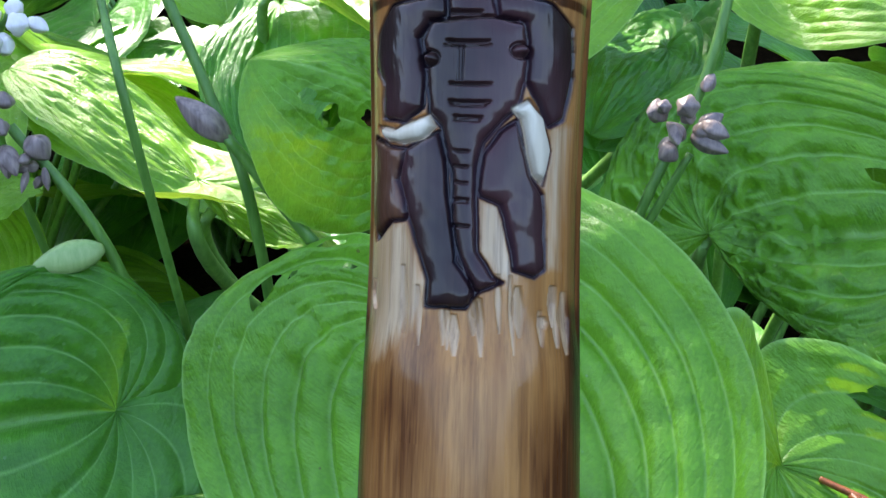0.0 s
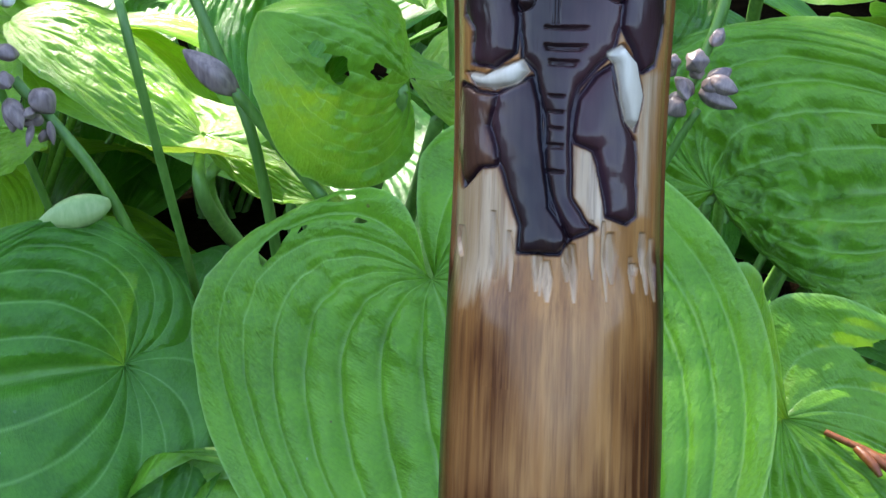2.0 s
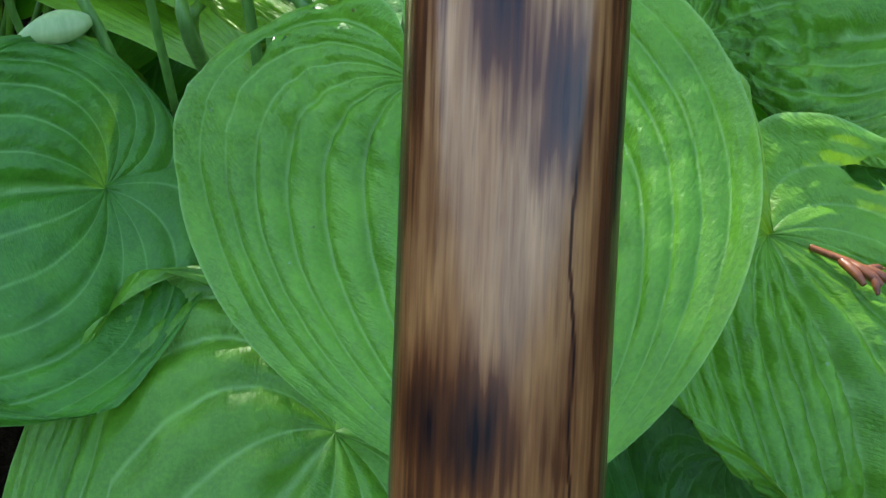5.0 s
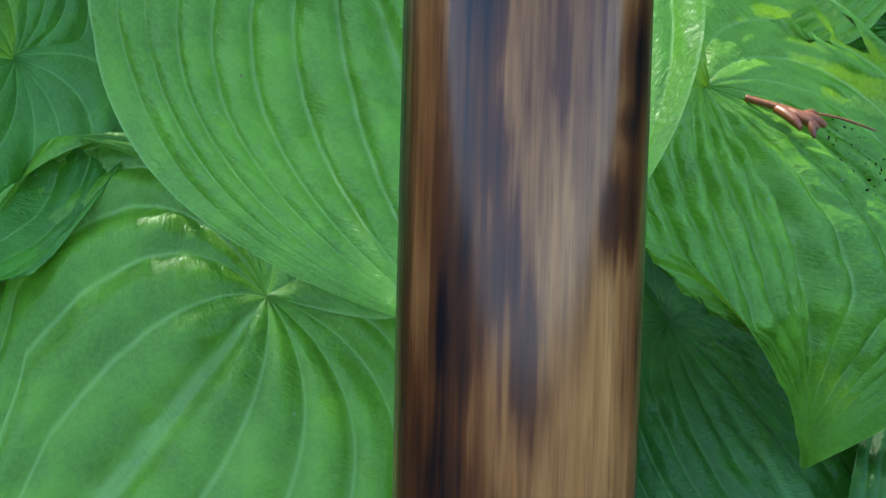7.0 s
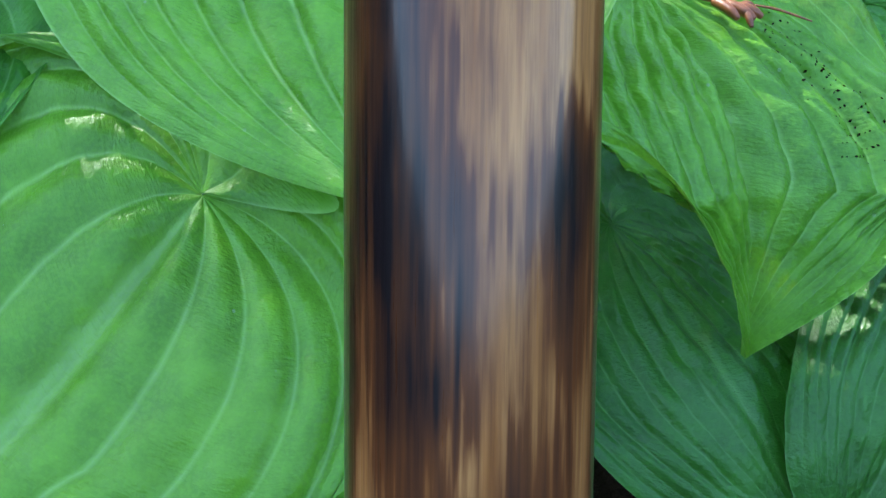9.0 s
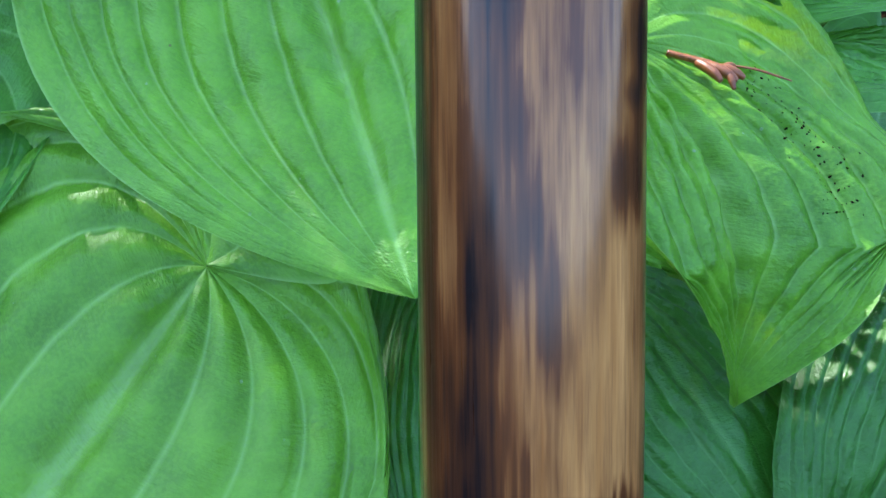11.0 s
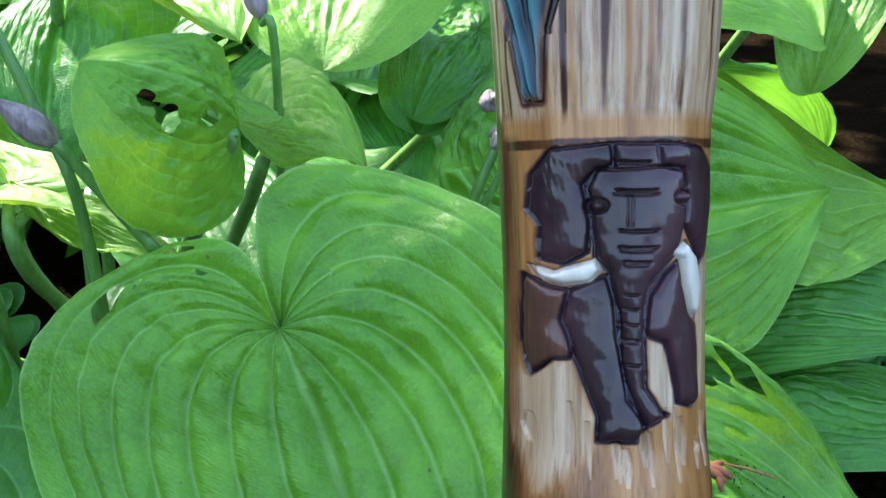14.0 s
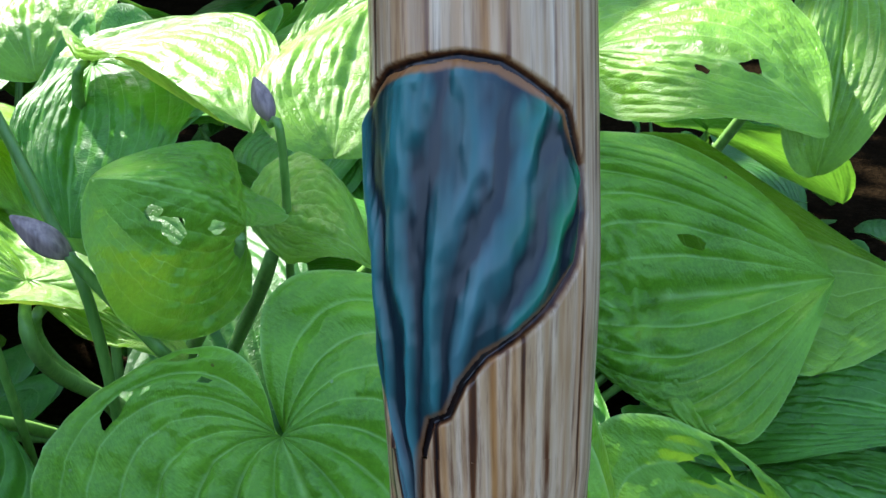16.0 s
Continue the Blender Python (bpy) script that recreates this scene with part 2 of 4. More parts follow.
def blade(base, tip, left, right, arch, cup, rows, cols, holes, seed, wave=0.004, lobe=1.25, rear=0.0, pucker=0.0, belly=0.0, point=0.5, relief=0.95, notch=0.0):
    """A heart-shaped ribbed blade: ribs fan out at the base and meet at the tip."""
    B, T = Vector(base), Vector(tip)
    X = T - B
    length = X.length
    rng = random.Random(seed)
    ox, oy = rng.uniform(0, 50), rng.uniform(0, 50)
    verts, uvs, faces = [], [], []

    def place(m, t, lobe):
        """How far along the midrib and out from it a rib lies, for the rib m (0 midrib, 1 margin)."""
        q = 1 - t
        p1s, p2s = 0.25 - (0.25 + lobe) * m ** 1.8, 0.7 + (0.17 + 0.06 * belly) * m
        p1w, p2w = m * (1 - (1.0 - 0.35 * belly - notch) * m * m), m * (0.95 + 0.35 * belly) + 0.36 * m ** 4
        s = 3 * q * q * t * p1s + 3 * q * t * t * p2s + t ** 3
        w = (3 * q * q * t * p1w + 3 * q * t * t * p2w) * (1 - point * max(0.0, (t - 0.56) / 0.44) ** (1.05 + belly))
        return s, w

    at, widest = max((place(1.0, k / 60, 1.0) for k in range(61)), key=lambda sw: sw[1])
    sides = [Vector(p) - B - X * at for p in (left, right)]
    N = X.cross(sides[1] - sides[0]).normalized()
    rears, lobes = (rear if isinstance(rear, tuple) else (rear, rear)), (lobe if isinstance(lobe, tuple) else (lobe, lobe))

    def w_room(m, t):
        """How wide the ribs lie apart, against their widest."""
        return abs(place(min(1.0, m + 0.05), t, 1.0)[1] - place(max(0.0, m - 0.05), t, 1.0)[1]) / (0.1 * widest)

    def surface(a, t):
        q = 1 - t
        m = abs(a)
        s, w = place(m, t, lobes[a > 0])
        w /= widest
        side = sides[0] if a < 0 else sides[1]
        p = B + X * s + side * w
        lift = arch * 4 * s * (1 - s) if s > 0 else -rears[a > 0] * length * s * (1 - 0.6 * s) + arch * 2 * s
        lift += cup * w * w
        # ribs stand proud between sunken veins, and flatten where they crowd together
        fade = min(1, t * 5) * min(1, q * 4)
        room = min(1.0, 1.5 * w_room(m, t)) * min(1.0, 1.6 * q)
        lift += relief * 0.0035 * fade * room * (1 - 0.6 * m * m) * (abs(math.sin(RIBS * math.pi * a)) ** 0.6 - 0.6) * (length / 0.2)
        lift -= 0.0035 * math.exp(-(a / 0.05) ** 2) * fade * room
        wob = noise.noise((ox + s * 2.2, oy + a * 2.0, seed * 0.37))
        lift += wave * 1.8 * wob * min(1, t * 3) * q ** 0.3
        lift += wave * m ** 5 * math.sin(11 * t + 5 * a + ox) * 0.9 * min(1, q * 5)
        lift += 0.0016 * noise.noise((ox + s * 13, oy + w * 11, 3.0)) * fade
        lift += 0.0007 * noise.noise((ox + s * 34, oy + w * 26, 5.0)) * fade
        if pucker:
            lift += pucker * noise.noise((ox + s * 16, oy + w * 11, 8.0)) * fade * max(0, 1 - 1.5 * t)
            lift += 0.45 * pucker * math.sin(80 * s + 14 * noise.noise((ox + s * 6, a * 9, 2.0)) + 2.2 * int(RIBS * (a + 1))) * abs(math.sin(RIBS * math.pi * a)) * fade * max(0, 1 - 1.5 * t)
        edge = 1 + 0.02 * m ** 6 * noise.noise((ox, t * 9.0, a))
        return p + N * lift + side * (w * (edge - 1))

    def depth(a, t):
        """How deep inside an eaten hole a spot lies (below 1), with that hole's middle."""
        best = (9.0, 0, 0)
        for (ha, ht, ra, rt) in holes:
            ang = math.atan2((t - ht) / rt, (a - ha) / ra)
            r = 1 + 0.2 * math.sin(2 * ang + ha * 9) + 0.13 * math.sin(5 * ang + ht * 30)
            best = min(best, (math.hypot((a - ha) / ra, (t - ht) / rt) / r, ha, ht))
        return best

    spots = [(2 * j / cols - 1, (i / rows) ** 1.15) for i in range(rows + 1) for j in range(cols + 1)]
    deep = [depth(a, t) for a, t in spots] if holes else None
    n = cols + 1
    for i in range(rows):
        for j in range(cols):
            f = (i * n + j, (i + 1) * n + j, (i + 1) * n + j + 1, i * n + j + 1)
            if not holes or any(deep[k][0] >= 1 for k in f):
                faces.append(f)
    for k, (a, t) in enumerate(spots):
        if holes and deep[k][0] < 1:
            # the rim of a hole follows its outline
            g, ha, ht = deep[k]
            g = max(g, 0.3)
            a, t = max(-1, min(1, ha + (a - ha) / g)), max(0, min(1, ht + (t - ht) / g))
        verts.append(surface(a, t))
        uvs.append((a, t))
    return verts, uvs, faces


LEAF_COUNT = [0]
LEAVES = []


def leaf(plant, base, tip, left_edge, right_edge, arch=0.015, cup=0.0, material=None, holes=(), fine=1, label="", stalk=True, lobe=1.25, rear=0.25, wave=0.004, pucker=0.0, belly=0.0, point=0.5, relief=0.95, notch=0.0):
    LEAF_COUNT[0] += 1
    seed = LEAF_COUNT[0]
    rows, cols = (72, 144) if fine == 2 else (44, 108) if fine else (20, 54)
    verts, uvs, faces = blade(base, tip, left_edge, right_edge, arch, cup, rows, cols, holes, seed, wave, lobe, rear, pucker, belly, point, relief, notch)
    me = mesh("leaf", verts, faces, material or BLUE_GREEN)
    layer = me.uv_layers.new(name="UVMap")
    loops = np.empty(len(me.loops), dtype=np.int32)
    me.loops.foreach_get("vertex_index", loops)
    layer.data.foreach_set("uv", np.array(uvs, dtype=np.float32)[loops].ravel())
    off = Vector(plant.location)
    me.transform(Matrix.Translation(-off))
    ob = child("leaf", me, plant, label)
    if stalk:
        b = Vector(base)
        away = (b - Vector(tip)).normalized()
        N = (Vector(tip) - b).cross(Vector(right_edge) - Vector(left_edge)).normalized()
        foot = off + Vector((random.Random(seed).uniform(-0.03, 0.03), random.Random(seed + 7).uniform(-0.03, 0.03), -0.01))
        up = b - N * 0.03 + away * 0.012 - Vector((0, 0, 0.012))
        mid = up.lerp(foot, 0.5) + Vector((0, 0.03, 0.03))
        v, f = tube([foot, mid, up, b - N * 0.005], [0.0055, 0.0045, 0.0038, 0.002], 8)
        me = mesh("leaf_stalk", v, f, STALK)
        me.transform(Matrix.Translation(-off))
        child("leaf_stalk", me, ob)
    LEAVES.append(ob)
    return ob


# ---- ground ----
def ground():
    verts, faces = [], []
    rings = [0.0, 0.15, 0.3, 0.45, 0.6, 0.75, 0.9, 1.1, 1.3, 1.6, 2, 2.5, 3.2, 4.5, 7, 12, 25, 60, 200]
    seg = 72
    for i, r in enumerate(rings):
        for j in range(seg):
            g = 2 * math.pi * j / seg
            x, y = r * math.cos(g), 0.5 + r * math.sin(g)
            z = 0.018 * noise.noise((x * 4, y * 4, 0)) + 0.008 * noise.noise((x * 17, y * 17, 4)) if r < 5 else 0.0
            verts.append((x, y, z))
    for i in range(len(rings) - 1):
        for j in range(seg):
            k = (j + 1) % seg
            faces.append((i * seg + j, i * seg + k, (i + 1) * seg + k, (i + 1) * seg + j))
    tagged(new("ground", mesh("ground", verts, faces, SOIL)), "dark brown garden soil, near-black with the shade under the plants", "soil", kind="structure")


ground()


def backdrop_material():
    k = Nodes("backdrop_foliage")
    obj = k.coords()
    a, b = k.noise(obj, 1.3, 4.0), k.noise(obj, 11.0, 6.0)
    # near-black greens, so that the backdrop reads as deep shade
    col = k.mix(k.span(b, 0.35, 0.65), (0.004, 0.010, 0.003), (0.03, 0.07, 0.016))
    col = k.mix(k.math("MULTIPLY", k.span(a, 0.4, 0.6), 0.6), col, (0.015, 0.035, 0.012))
    k.link(col, k.b.inputs["Base Color"])
    k.b.inputs["Roughness"].default_value = 0.9
    k.b.inputs["Specular IOR Level"].default_value = 0.0
    k.bump(k.math("ADD", a, b), 1.0, 0.15)
    return k.m


def hedge():
    """An added hedge that closes the garden all round and shapes the light: tall behind the bed, low towards the open
    side.
    """
    verts, faces, seg, rows = [], [], 160, 26

    def tall(g):
        return 0.32 + 0.68 * max(0.0, min(1.0, (math.sin(g) + 0.2) / 0.5))

    for i in range(rows + 1):
        for j in range(seg):
            g = 2 * math.pi * j / seg
            r = 5.2 + 0.5 * noise.noise((math.cos(g) * 5, math.sin(g) * 5, i * 0.25)) + 0.25 * noise.noise((math.cos(g) * 19, math.sin(g) * 19, i * 0.9))
            z = -0.05 + 3.6 * tall(g) * i / rows + 0.25 * noise.noise((math.cos(g) * 9, math.sin(g) * 9, 5.0)) * i / rows
            verts.append((r * math.cos(g), 0.6 + r * math.sin(g), z))
    for j in range(seg):
        verts.append((6.6 * math.cos(2 * math.pi * j / seg), 0.6 + 6.6 * math.sin(2 * math.pi * j / seg), 3.7 * tall(2 * math.pi * j / seg)))
    for i in range(rows + 1):
        for j in range(seg):
            k = (j + 1) % seg
            faces.append((i * seg + k, i * seg + j, (i + 1) * seg + j, (i + 1) * seg + k))
    tagged(new("backdrop", mesh("backdrop", verts, faces, backdrop_material())), "added dark green hedge that closes the garden and shapes the light", "hedge", kind="structure")


hedge()

# ---- hostas ----
front = thing("hosta", "large blue-green hosta with broad ribbed heart-shaped leaves", "plant", "hostas", (0.02, 0.66, 0))
right = thing("hosta", "green hosta with puckered pointed leaves beside the path", "plant", "hostas", (0.22, 0.86, 0))
left = thing("hosta", "sunlit yellow-green hosta with slug-eaten leaves", "plant", "hostas", (-0.14, 0.86, 0))
leaf(front, (0.0002, 0.3379, 0.4320), (0.0394, 0.2309, 0.3316), (-0.0903, 0.3307, 0.3882), (0.1068, 0.2927, 0.4368), -0.0140, 0.007, MID_GREEN, fine=2, pucker=0.002, relief=1.8, lobe=(0.78, 1.19), rear=(0.14, -0.29), belly=0.06, point=0.16, notch=-0.16, holes=((-0.825, 0.330, 0.057, 0.031), (-0.825, 0.267, 0.024, 0.012), (-0.840, 0.148, 0.032, 0.011), (-0.945, 0.220, 0.022, 0.027), (-0.930, 0.180, 0.015, 0.026), (-0.990, 0.164, 0.012, 0.008)), wave=0.007)
leaf(front, (-0.1290, 0.3707, 0.3745), (-0.2430, 0.3412, 0.3613), (-0.1500, 0.3883, 0.4319), (-0.1400, 0.2877, 0.3138), 0.0208, -0.014, relief=1.8, lobe=(1.00, 1.42), rear=(0.05, 0.24), belly=-0.39, point=0.49, notch=-0.24, wave=0.005)
leaf(front, (-0.0268, 0.3031, 0.3083), (-0.1294, 0.2074, 0.2004), (-0.1320, 0.3180, 0.3276), (-0.0013, 0.2092, 0.2130), 0.0041, -0.011, MID_GREEN, relief=1.8, lobe=(0.87, 1.25), rear=(0.30, 0.41), belly=-0.57, point=0.40, notch=-0.38, wave=0.006)
leaf(front, (0.1298, 0.3424, 0.3770), (0.1623, 0.2723, 0.2588), (0.0940, 0.2422, 0.3415), (0.2546, 0.3020, 0.3350), 0.0206, -0.019, MID_GREEN, fine=2, pucker=0.0025, relief=1.8, lobe=(1.49, 1.28), rear=(0.35, 0.13), belly=-0.36, point=0.95, notch=0.10, holes=((0.855, 0.212, 0.027, 0.029), (0.885, 0.251, 0.028, 0.028), (0.930, 0.299, 0.040, 0.032)), wave=0.008)
leaf(front, (0.1245, 0.3292, 0.2862), (0.1847, 0.2390, 0.2011), (0.0950, 0.2945, 0.2220), (0.2087, 0.3326, 0.2495), 0.015, 0.0, SHADED_GREEN, pucker=0.003)
leaf(front, (0.2575, 0.3138, 0.2910), (0.1940, 0.2393, 0.2059), (0.1827, 0.2878, 0.2541), (0.2630, 0.2610, 0.2309), 0.02, 0.0, SHADED_GREEN)
leaf(front, (0.0544, 0.3216, 0.2871), (0.0465, 0.2414, 0.2113), (0.0261, 0.2987, 0.2572), (0.0918, 0.2855, 0.2490), 0.01, 0.0, SHADED_GREEN)
leaf(right, (0.1244, 0.4805, 0.4175), (0.2557, 0.4353, 0.4448), (0.1520, 0.3918, 0.3882), (0.1465, 0.5026, 0.5149), -0.0115, -0.019, MID_GREEN, pucker=0.011, fine=2, relief=1.7, lobe=(-0.49, 1.27), rear=(0.25, 0.21), belly=0.11, point=0.45, notch=-0.66, holes=((0.180, 0.630, 0.026, 0.043), (-0.96, 0.47, 0.06, 0.05), (-0.97, 0.53, 0.05, 0.035)), wave=0.006)
leaf(right, (0.2032, 0.4411, 0.3744), (0.3196, 0.4237, 0.3701), (0.2367, 0.4019, 0.3630), (0.2750, 0.4616, 0.3950), 0.015, 0.0, BLUE_GREEN, pucker=0.003)
leaf(right, (0.2183, 0.4172, 0.3533), (0.3099, 0.3852, 0.3354), (0.2298, 0.3604, 0.3353), (0.2678, 0.4184, 0.3512), 0.015, 0.0, BLUE_GREEN, pucker=0.003)
leaf(right, (0.2241, 0.5418, 0.4491), (0.3221, 0.4586, 0.4274), (0.2707, 0.4519, 0.3618), (0.2480, 0.5433, 0.4472), 0.0076, 0.075, YELLOW_GREEN, relief=0.40, lobe=(1.22, 1.30), rear=(0.25, 0.25), belly=-0.29, point=0.86, notch=0.23)
leaf(right, (0.1667, 0.5718, 0.5257), (0.2724, 0.4966, 0.5031), (0.2033, 0.5016, 0.4916), (0.2572, 0.6210, 0.5536), 0.02, 0.0, YELLOW_GREEN, fine=2, holes=((-0.240, 0.464, 0.059, 0.022), (-0.030, 0.662, 0.094, 0.040)), relief=0.25)
leaf(right, (0.3263, 0.6012, 0.5699), (0.2809, 0.5163, 0.4692), (0.2702, 0.5613, 0.5146), (0.3446, 0.5574, 0.5311), 0.02, 0.0, YELLOW_GREEN, relief=0.15)
leaf(left, (-0.0133, 0.4042, 0.4877), (-0.0636, 0.3711, 0.5188), (-0.0264, 0.4469, 0.5003), (-0.0563, 0.3743, 0.4539), 0.0164, -0.000, MID_GREEN, fine=2, relief=0.20, holes=((0.225, 0.654, 0.051, 0.046), (0.270, 0.536, 0.073, 0.076), (0.180, 0.299, 0.045, 0.069)), lobe=(1.01, 1.23), rear=(0.38, 0.19), belly=0.19, point=0.31, notch=0.41)
leaf(left, (-0.0035, 0.4531, 0.4704), (0.0378, 0.4264, 0.4601), (0.0141, 0.4213, 0.4609), (0.0148, 0.4836, 0.4895), 0.01, 0.0, YELLOW_GREEN, relief=0.20)
leaf(left, (-0.1102, 0.6113, 0.5190), (-0.0155, 0.5203, 0.4946), (-0.0917, 0.5560, 0.5131), (-0.0246, 0.6339, 0.5239), 0.0070, 0.010, YELLOW_GREEN, relief=0.15, lobe=(0.62, 0.87), rear=(0.32, -0.17), belly=0.19, point=0.95, notch=-0.25)
leaf(left, (-0.1149, 0.6452, 0.5051), (-0.1211, 0.5703, 0.4232), (-0.1509, 0.6193, 0.4715), (-0.0488, 0.5828, 0.4799), 0.015, 0.0, relief=0.25)
leaf(left, (0.0518, 0.6341, 0.5454), (0.0240, 0.5243, 0.4802), (-0.0144, 0.5752, 0.5073), (0.1048, 0.5635, 0.5160), 0.015, 0.0, YELLOW_GREEN, relief=0.15)
leaf(left, (0.1160, 0.6008, 0.4861), (0.0710, 0.5399, 0.4507), (0.0734, 0.6049, 0.4822), (0.1155, 0.5550, 0.4584), 0.01, 0.0, relief=0.25)
leaf(right, (0.1244, 0.6184, 0.4879), (0.0738, 0.5418, 0.4420), (0.0628, 0.5933, 0.4752), (0.1335, 0.5687, 0.4601), 0.01, 0.0, relief=0.25)
leaf(left, (-0.1691, 0.7631, 0.5470), (-0.1581, 0.6864, 0.4866), (-0.2150, 0.7280, 0.5070), (-0.0977, 0.7238, 0.5374), 0.015, 0.0, YELLOW_GREEN, relief=0.15)
leaf(left, (-0.1093, 0.4395, 0.4527), (-0.2074, 0.4785, 0.4943), (-0.1494, 0.4859, 0.4771), (-0.1570, 0.4292, 0.4598), 0.01, 0.0, YELLOW_GREEN, rear=0.5, relief=0.15)
leaf(left, (-0.2130, 0.4251, 0.4388), (-0.1644, 0.4069, 0.4567), (-0.1822, 0.3996, 0.4438), (-0.1960, 0.4314, 0.4525), 0.005, 0.0, YELLOW_GREEN, relief=0.20)
leaf(left, (-0.1049, 0.4579, 0.4409), (-0.0416, 0.4167, 0.4231), (-0.0768, 0.4299, 0.4232), (-0.0737, 0.4597, 0.4333), 0.005, 0.0, YELLOW_GREEN, relief=0.20)


def filler(plant, count, seed, spread, heights, size, material):
    """The many lesser leaves of a clump, that spring from its crown all round."""
    rng = random.Random(seed)
    c = Vector(plant.location)
    for i in range(count):
        g = rng.uniform(0, 2 * math.pi)
        r = spread * rng.uniform(0.45, 1)
        out = Vector((math.cos(g), math.sin(g), 0))
        b = c + out * r + Vector((0, 0, rng.uniform(*heights)))
        L = size * rng.uniform(0.75, 1.2)
        tip = b + out * L * 0.85 + Vector((0, 0, -L * rng.uniform(0.2, 0.7)))
        sidev = Vector((-out.y, out.x, rng.uniform(-0.25, 0.25))) * L * 0.42
        m = b.lerp(tip, 0.2)
        leaf(plant, b, tip, m - sidev, m + sidev, 0.02, 0.0, material, fine=0)


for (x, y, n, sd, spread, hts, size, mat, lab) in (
        (0.02, 0.66, 8, 11, 0.12, (0.06, 0.14), 0.15, SHADED_GREEN, ""),
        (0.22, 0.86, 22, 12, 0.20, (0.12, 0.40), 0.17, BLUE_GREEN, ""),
        (-0.14, 0.86, 16, 13, 0.18, (0.10, 0.36), 0.15, SHADED_GREEN, "")):
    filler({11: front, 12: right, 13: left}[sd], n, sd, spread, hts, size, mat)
for (x, y, n, sd, mat, lab) in ((-0.55, 0.95, 26, 21, YELLOW_GREEN, "yellow-green hosta clump in dappled sunlight"), (0.62, 0.98, 24, 22, SHADED_GREEN, "hosta clump in the shade, coloured a darker green for it"), (0.08, 1.28, 30, 23, BLUE_GREEN, "blue-green hosta clump behind the others"),
                                (-0.42, 1.5, 26, 24, BLUE_GREEN, "blue-green hosta clump behind the others"), (0.6, 1.6, 26, 25, SHADED_GREEN, "hosta clump in the shade, coloured a darker green for it"), (0.1, 2.0, 26, 26, SHADED_GREEN, "hosta clump in the shade, coloured a darker green for it")):
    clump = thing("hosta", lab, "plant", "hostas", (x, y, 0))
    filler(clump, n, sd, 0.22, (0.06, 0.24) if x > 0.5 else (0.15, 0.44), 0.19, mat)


# ---- flower stalks ----
def stalk_thing(label, paths, material=None):
    """Bare flower stalks of one plant, that branch from the first one."""
    at = paths[0][0][0]
    ob = thing("flower_stalk", label, "flower stalk", "flower stalks", at)
    for pts, r0, r1 in paths:
        n = len(pts)
        v, f = tube(pts, [r0 + (r1 - r0) * i / (n - 1) for i in range(n)], 10)
        me = mesh("stem", v, f, SCAPE)
        me.transform(Matrix.Translation(-Vector(at)))
        child("stem", me, ob)
    return ob


def spindle(parent, name, a, b, r, material, label="", ridges=6, bend=0.0):
    """A bud, pod or bract: a pointed, lightly ridged spindle from a to b."""
    a, b = Vector(a), Vector(b)
    d = b - a
    x = d.orthogonal().normalized()
    y = d.normalized().cross(x)
    verts, faces, rows, cols = [], [], 14, 18
    for i in range(rows + 1):
        t = i / rows
        w = r * (math.sin(math.pi * min(1, t * 0.93 + 0.05)) ** 0.75) * (1.15 - 0.4 * t)
        for j in range(cols):
            g = 2 * math.pi * j / cols
            q = w * (1 + 0.12 * math.cos(ridges * g))
            verts.append(a + d * t + x * (q * math.cos(g) + bend * math.sin(math.pi * t)) + y * q * math.sin(g))
    for i in range(rows):
        for j in range(cols):
            k = (j + 1) % cols
            faces.append((i * cols + j, i * cols + k, (i + 1) * cols + k, (i + 1) * cols + j))
    faces.append(tuple(range(cols))[::-1])
    faces.append(tuple(range(rows * cols, (rows + 1) * cols)))
    me = mesh(name, verts, faces, material)
    me.transform(Matrix.Translation(-Vector(parent.location)))
    return child(name, me, parent, label)


def cluster(parent, at, size, seed, count, material, name="seed_pod", label=""):
    """Spent blooms that crowd round the stalk's end."""
    rng = random.Random(seed)
    at = Vector(at)
    for i in range(count):
        d = Vector((rng.uniform(-1, 1), rng.uniform(-1, 0.4), rng.uniform(-0.7, 0.8))).normalized()
        a = at + d * size * rng.uniform(0.1, 0.5) + Vector((rng.uniform(-0.4, 0.4), 0, rng.uniform(-0.5, 0.5))) * size
        spindle(parent, name, a, a + (d + Vector((0, 0, -0.3))) * size * rng.uniform(0.45, 0.95), size * rng.uniform(0.16, 0.3), material, label, 5)


stem_thing = stalk_thing("green hosta flower stalks with spent mauve blooms", [([(0.0470, 0.4990, -0.0100), (0.0678, 0.4648, 0.2651), (0.0805, 0.4439, 0.4143), (0.1105, 0.4507, 0.4944), (0.1206, 0.4577, 0.5354)], 0.0028, 0.0022), ([(0.0805, 0.4439, 0.4143), (0.1060, 0.4395, 0.4681)], 0.0024, 0.0016)])
cluster(stem_thing, (0.1026, 0.4391, 0.4803), 0.017, 3, 15, BUD, "spent_bloom", "dull mauve withered bloom")
stem_thing = stalk_thing("green hosta flower stalk with one closed mauve bud", [([(-0.0640, 0.4990, -0.0100), (-0.0691, 0.4354, 0.2857), (-0.0723, 0.3964, 0.4476), (-0.0887, 0.4055, 0.4959), (-0.1065, 0.4120, 0.5384)], 0.0026, 0.0022), ([(-0.0438, 0.3791, 0.4448), (-0.0760, 0.3764, 0.4896)], 0.0026, 0.0022)])
spindle(stem_thing, "bud", (-0.0744, 0.3765, 0.4880), (-0.0935, 0.3768, 0.5038), 0.0054, BUD, "closed mauve-grey bud", 5)
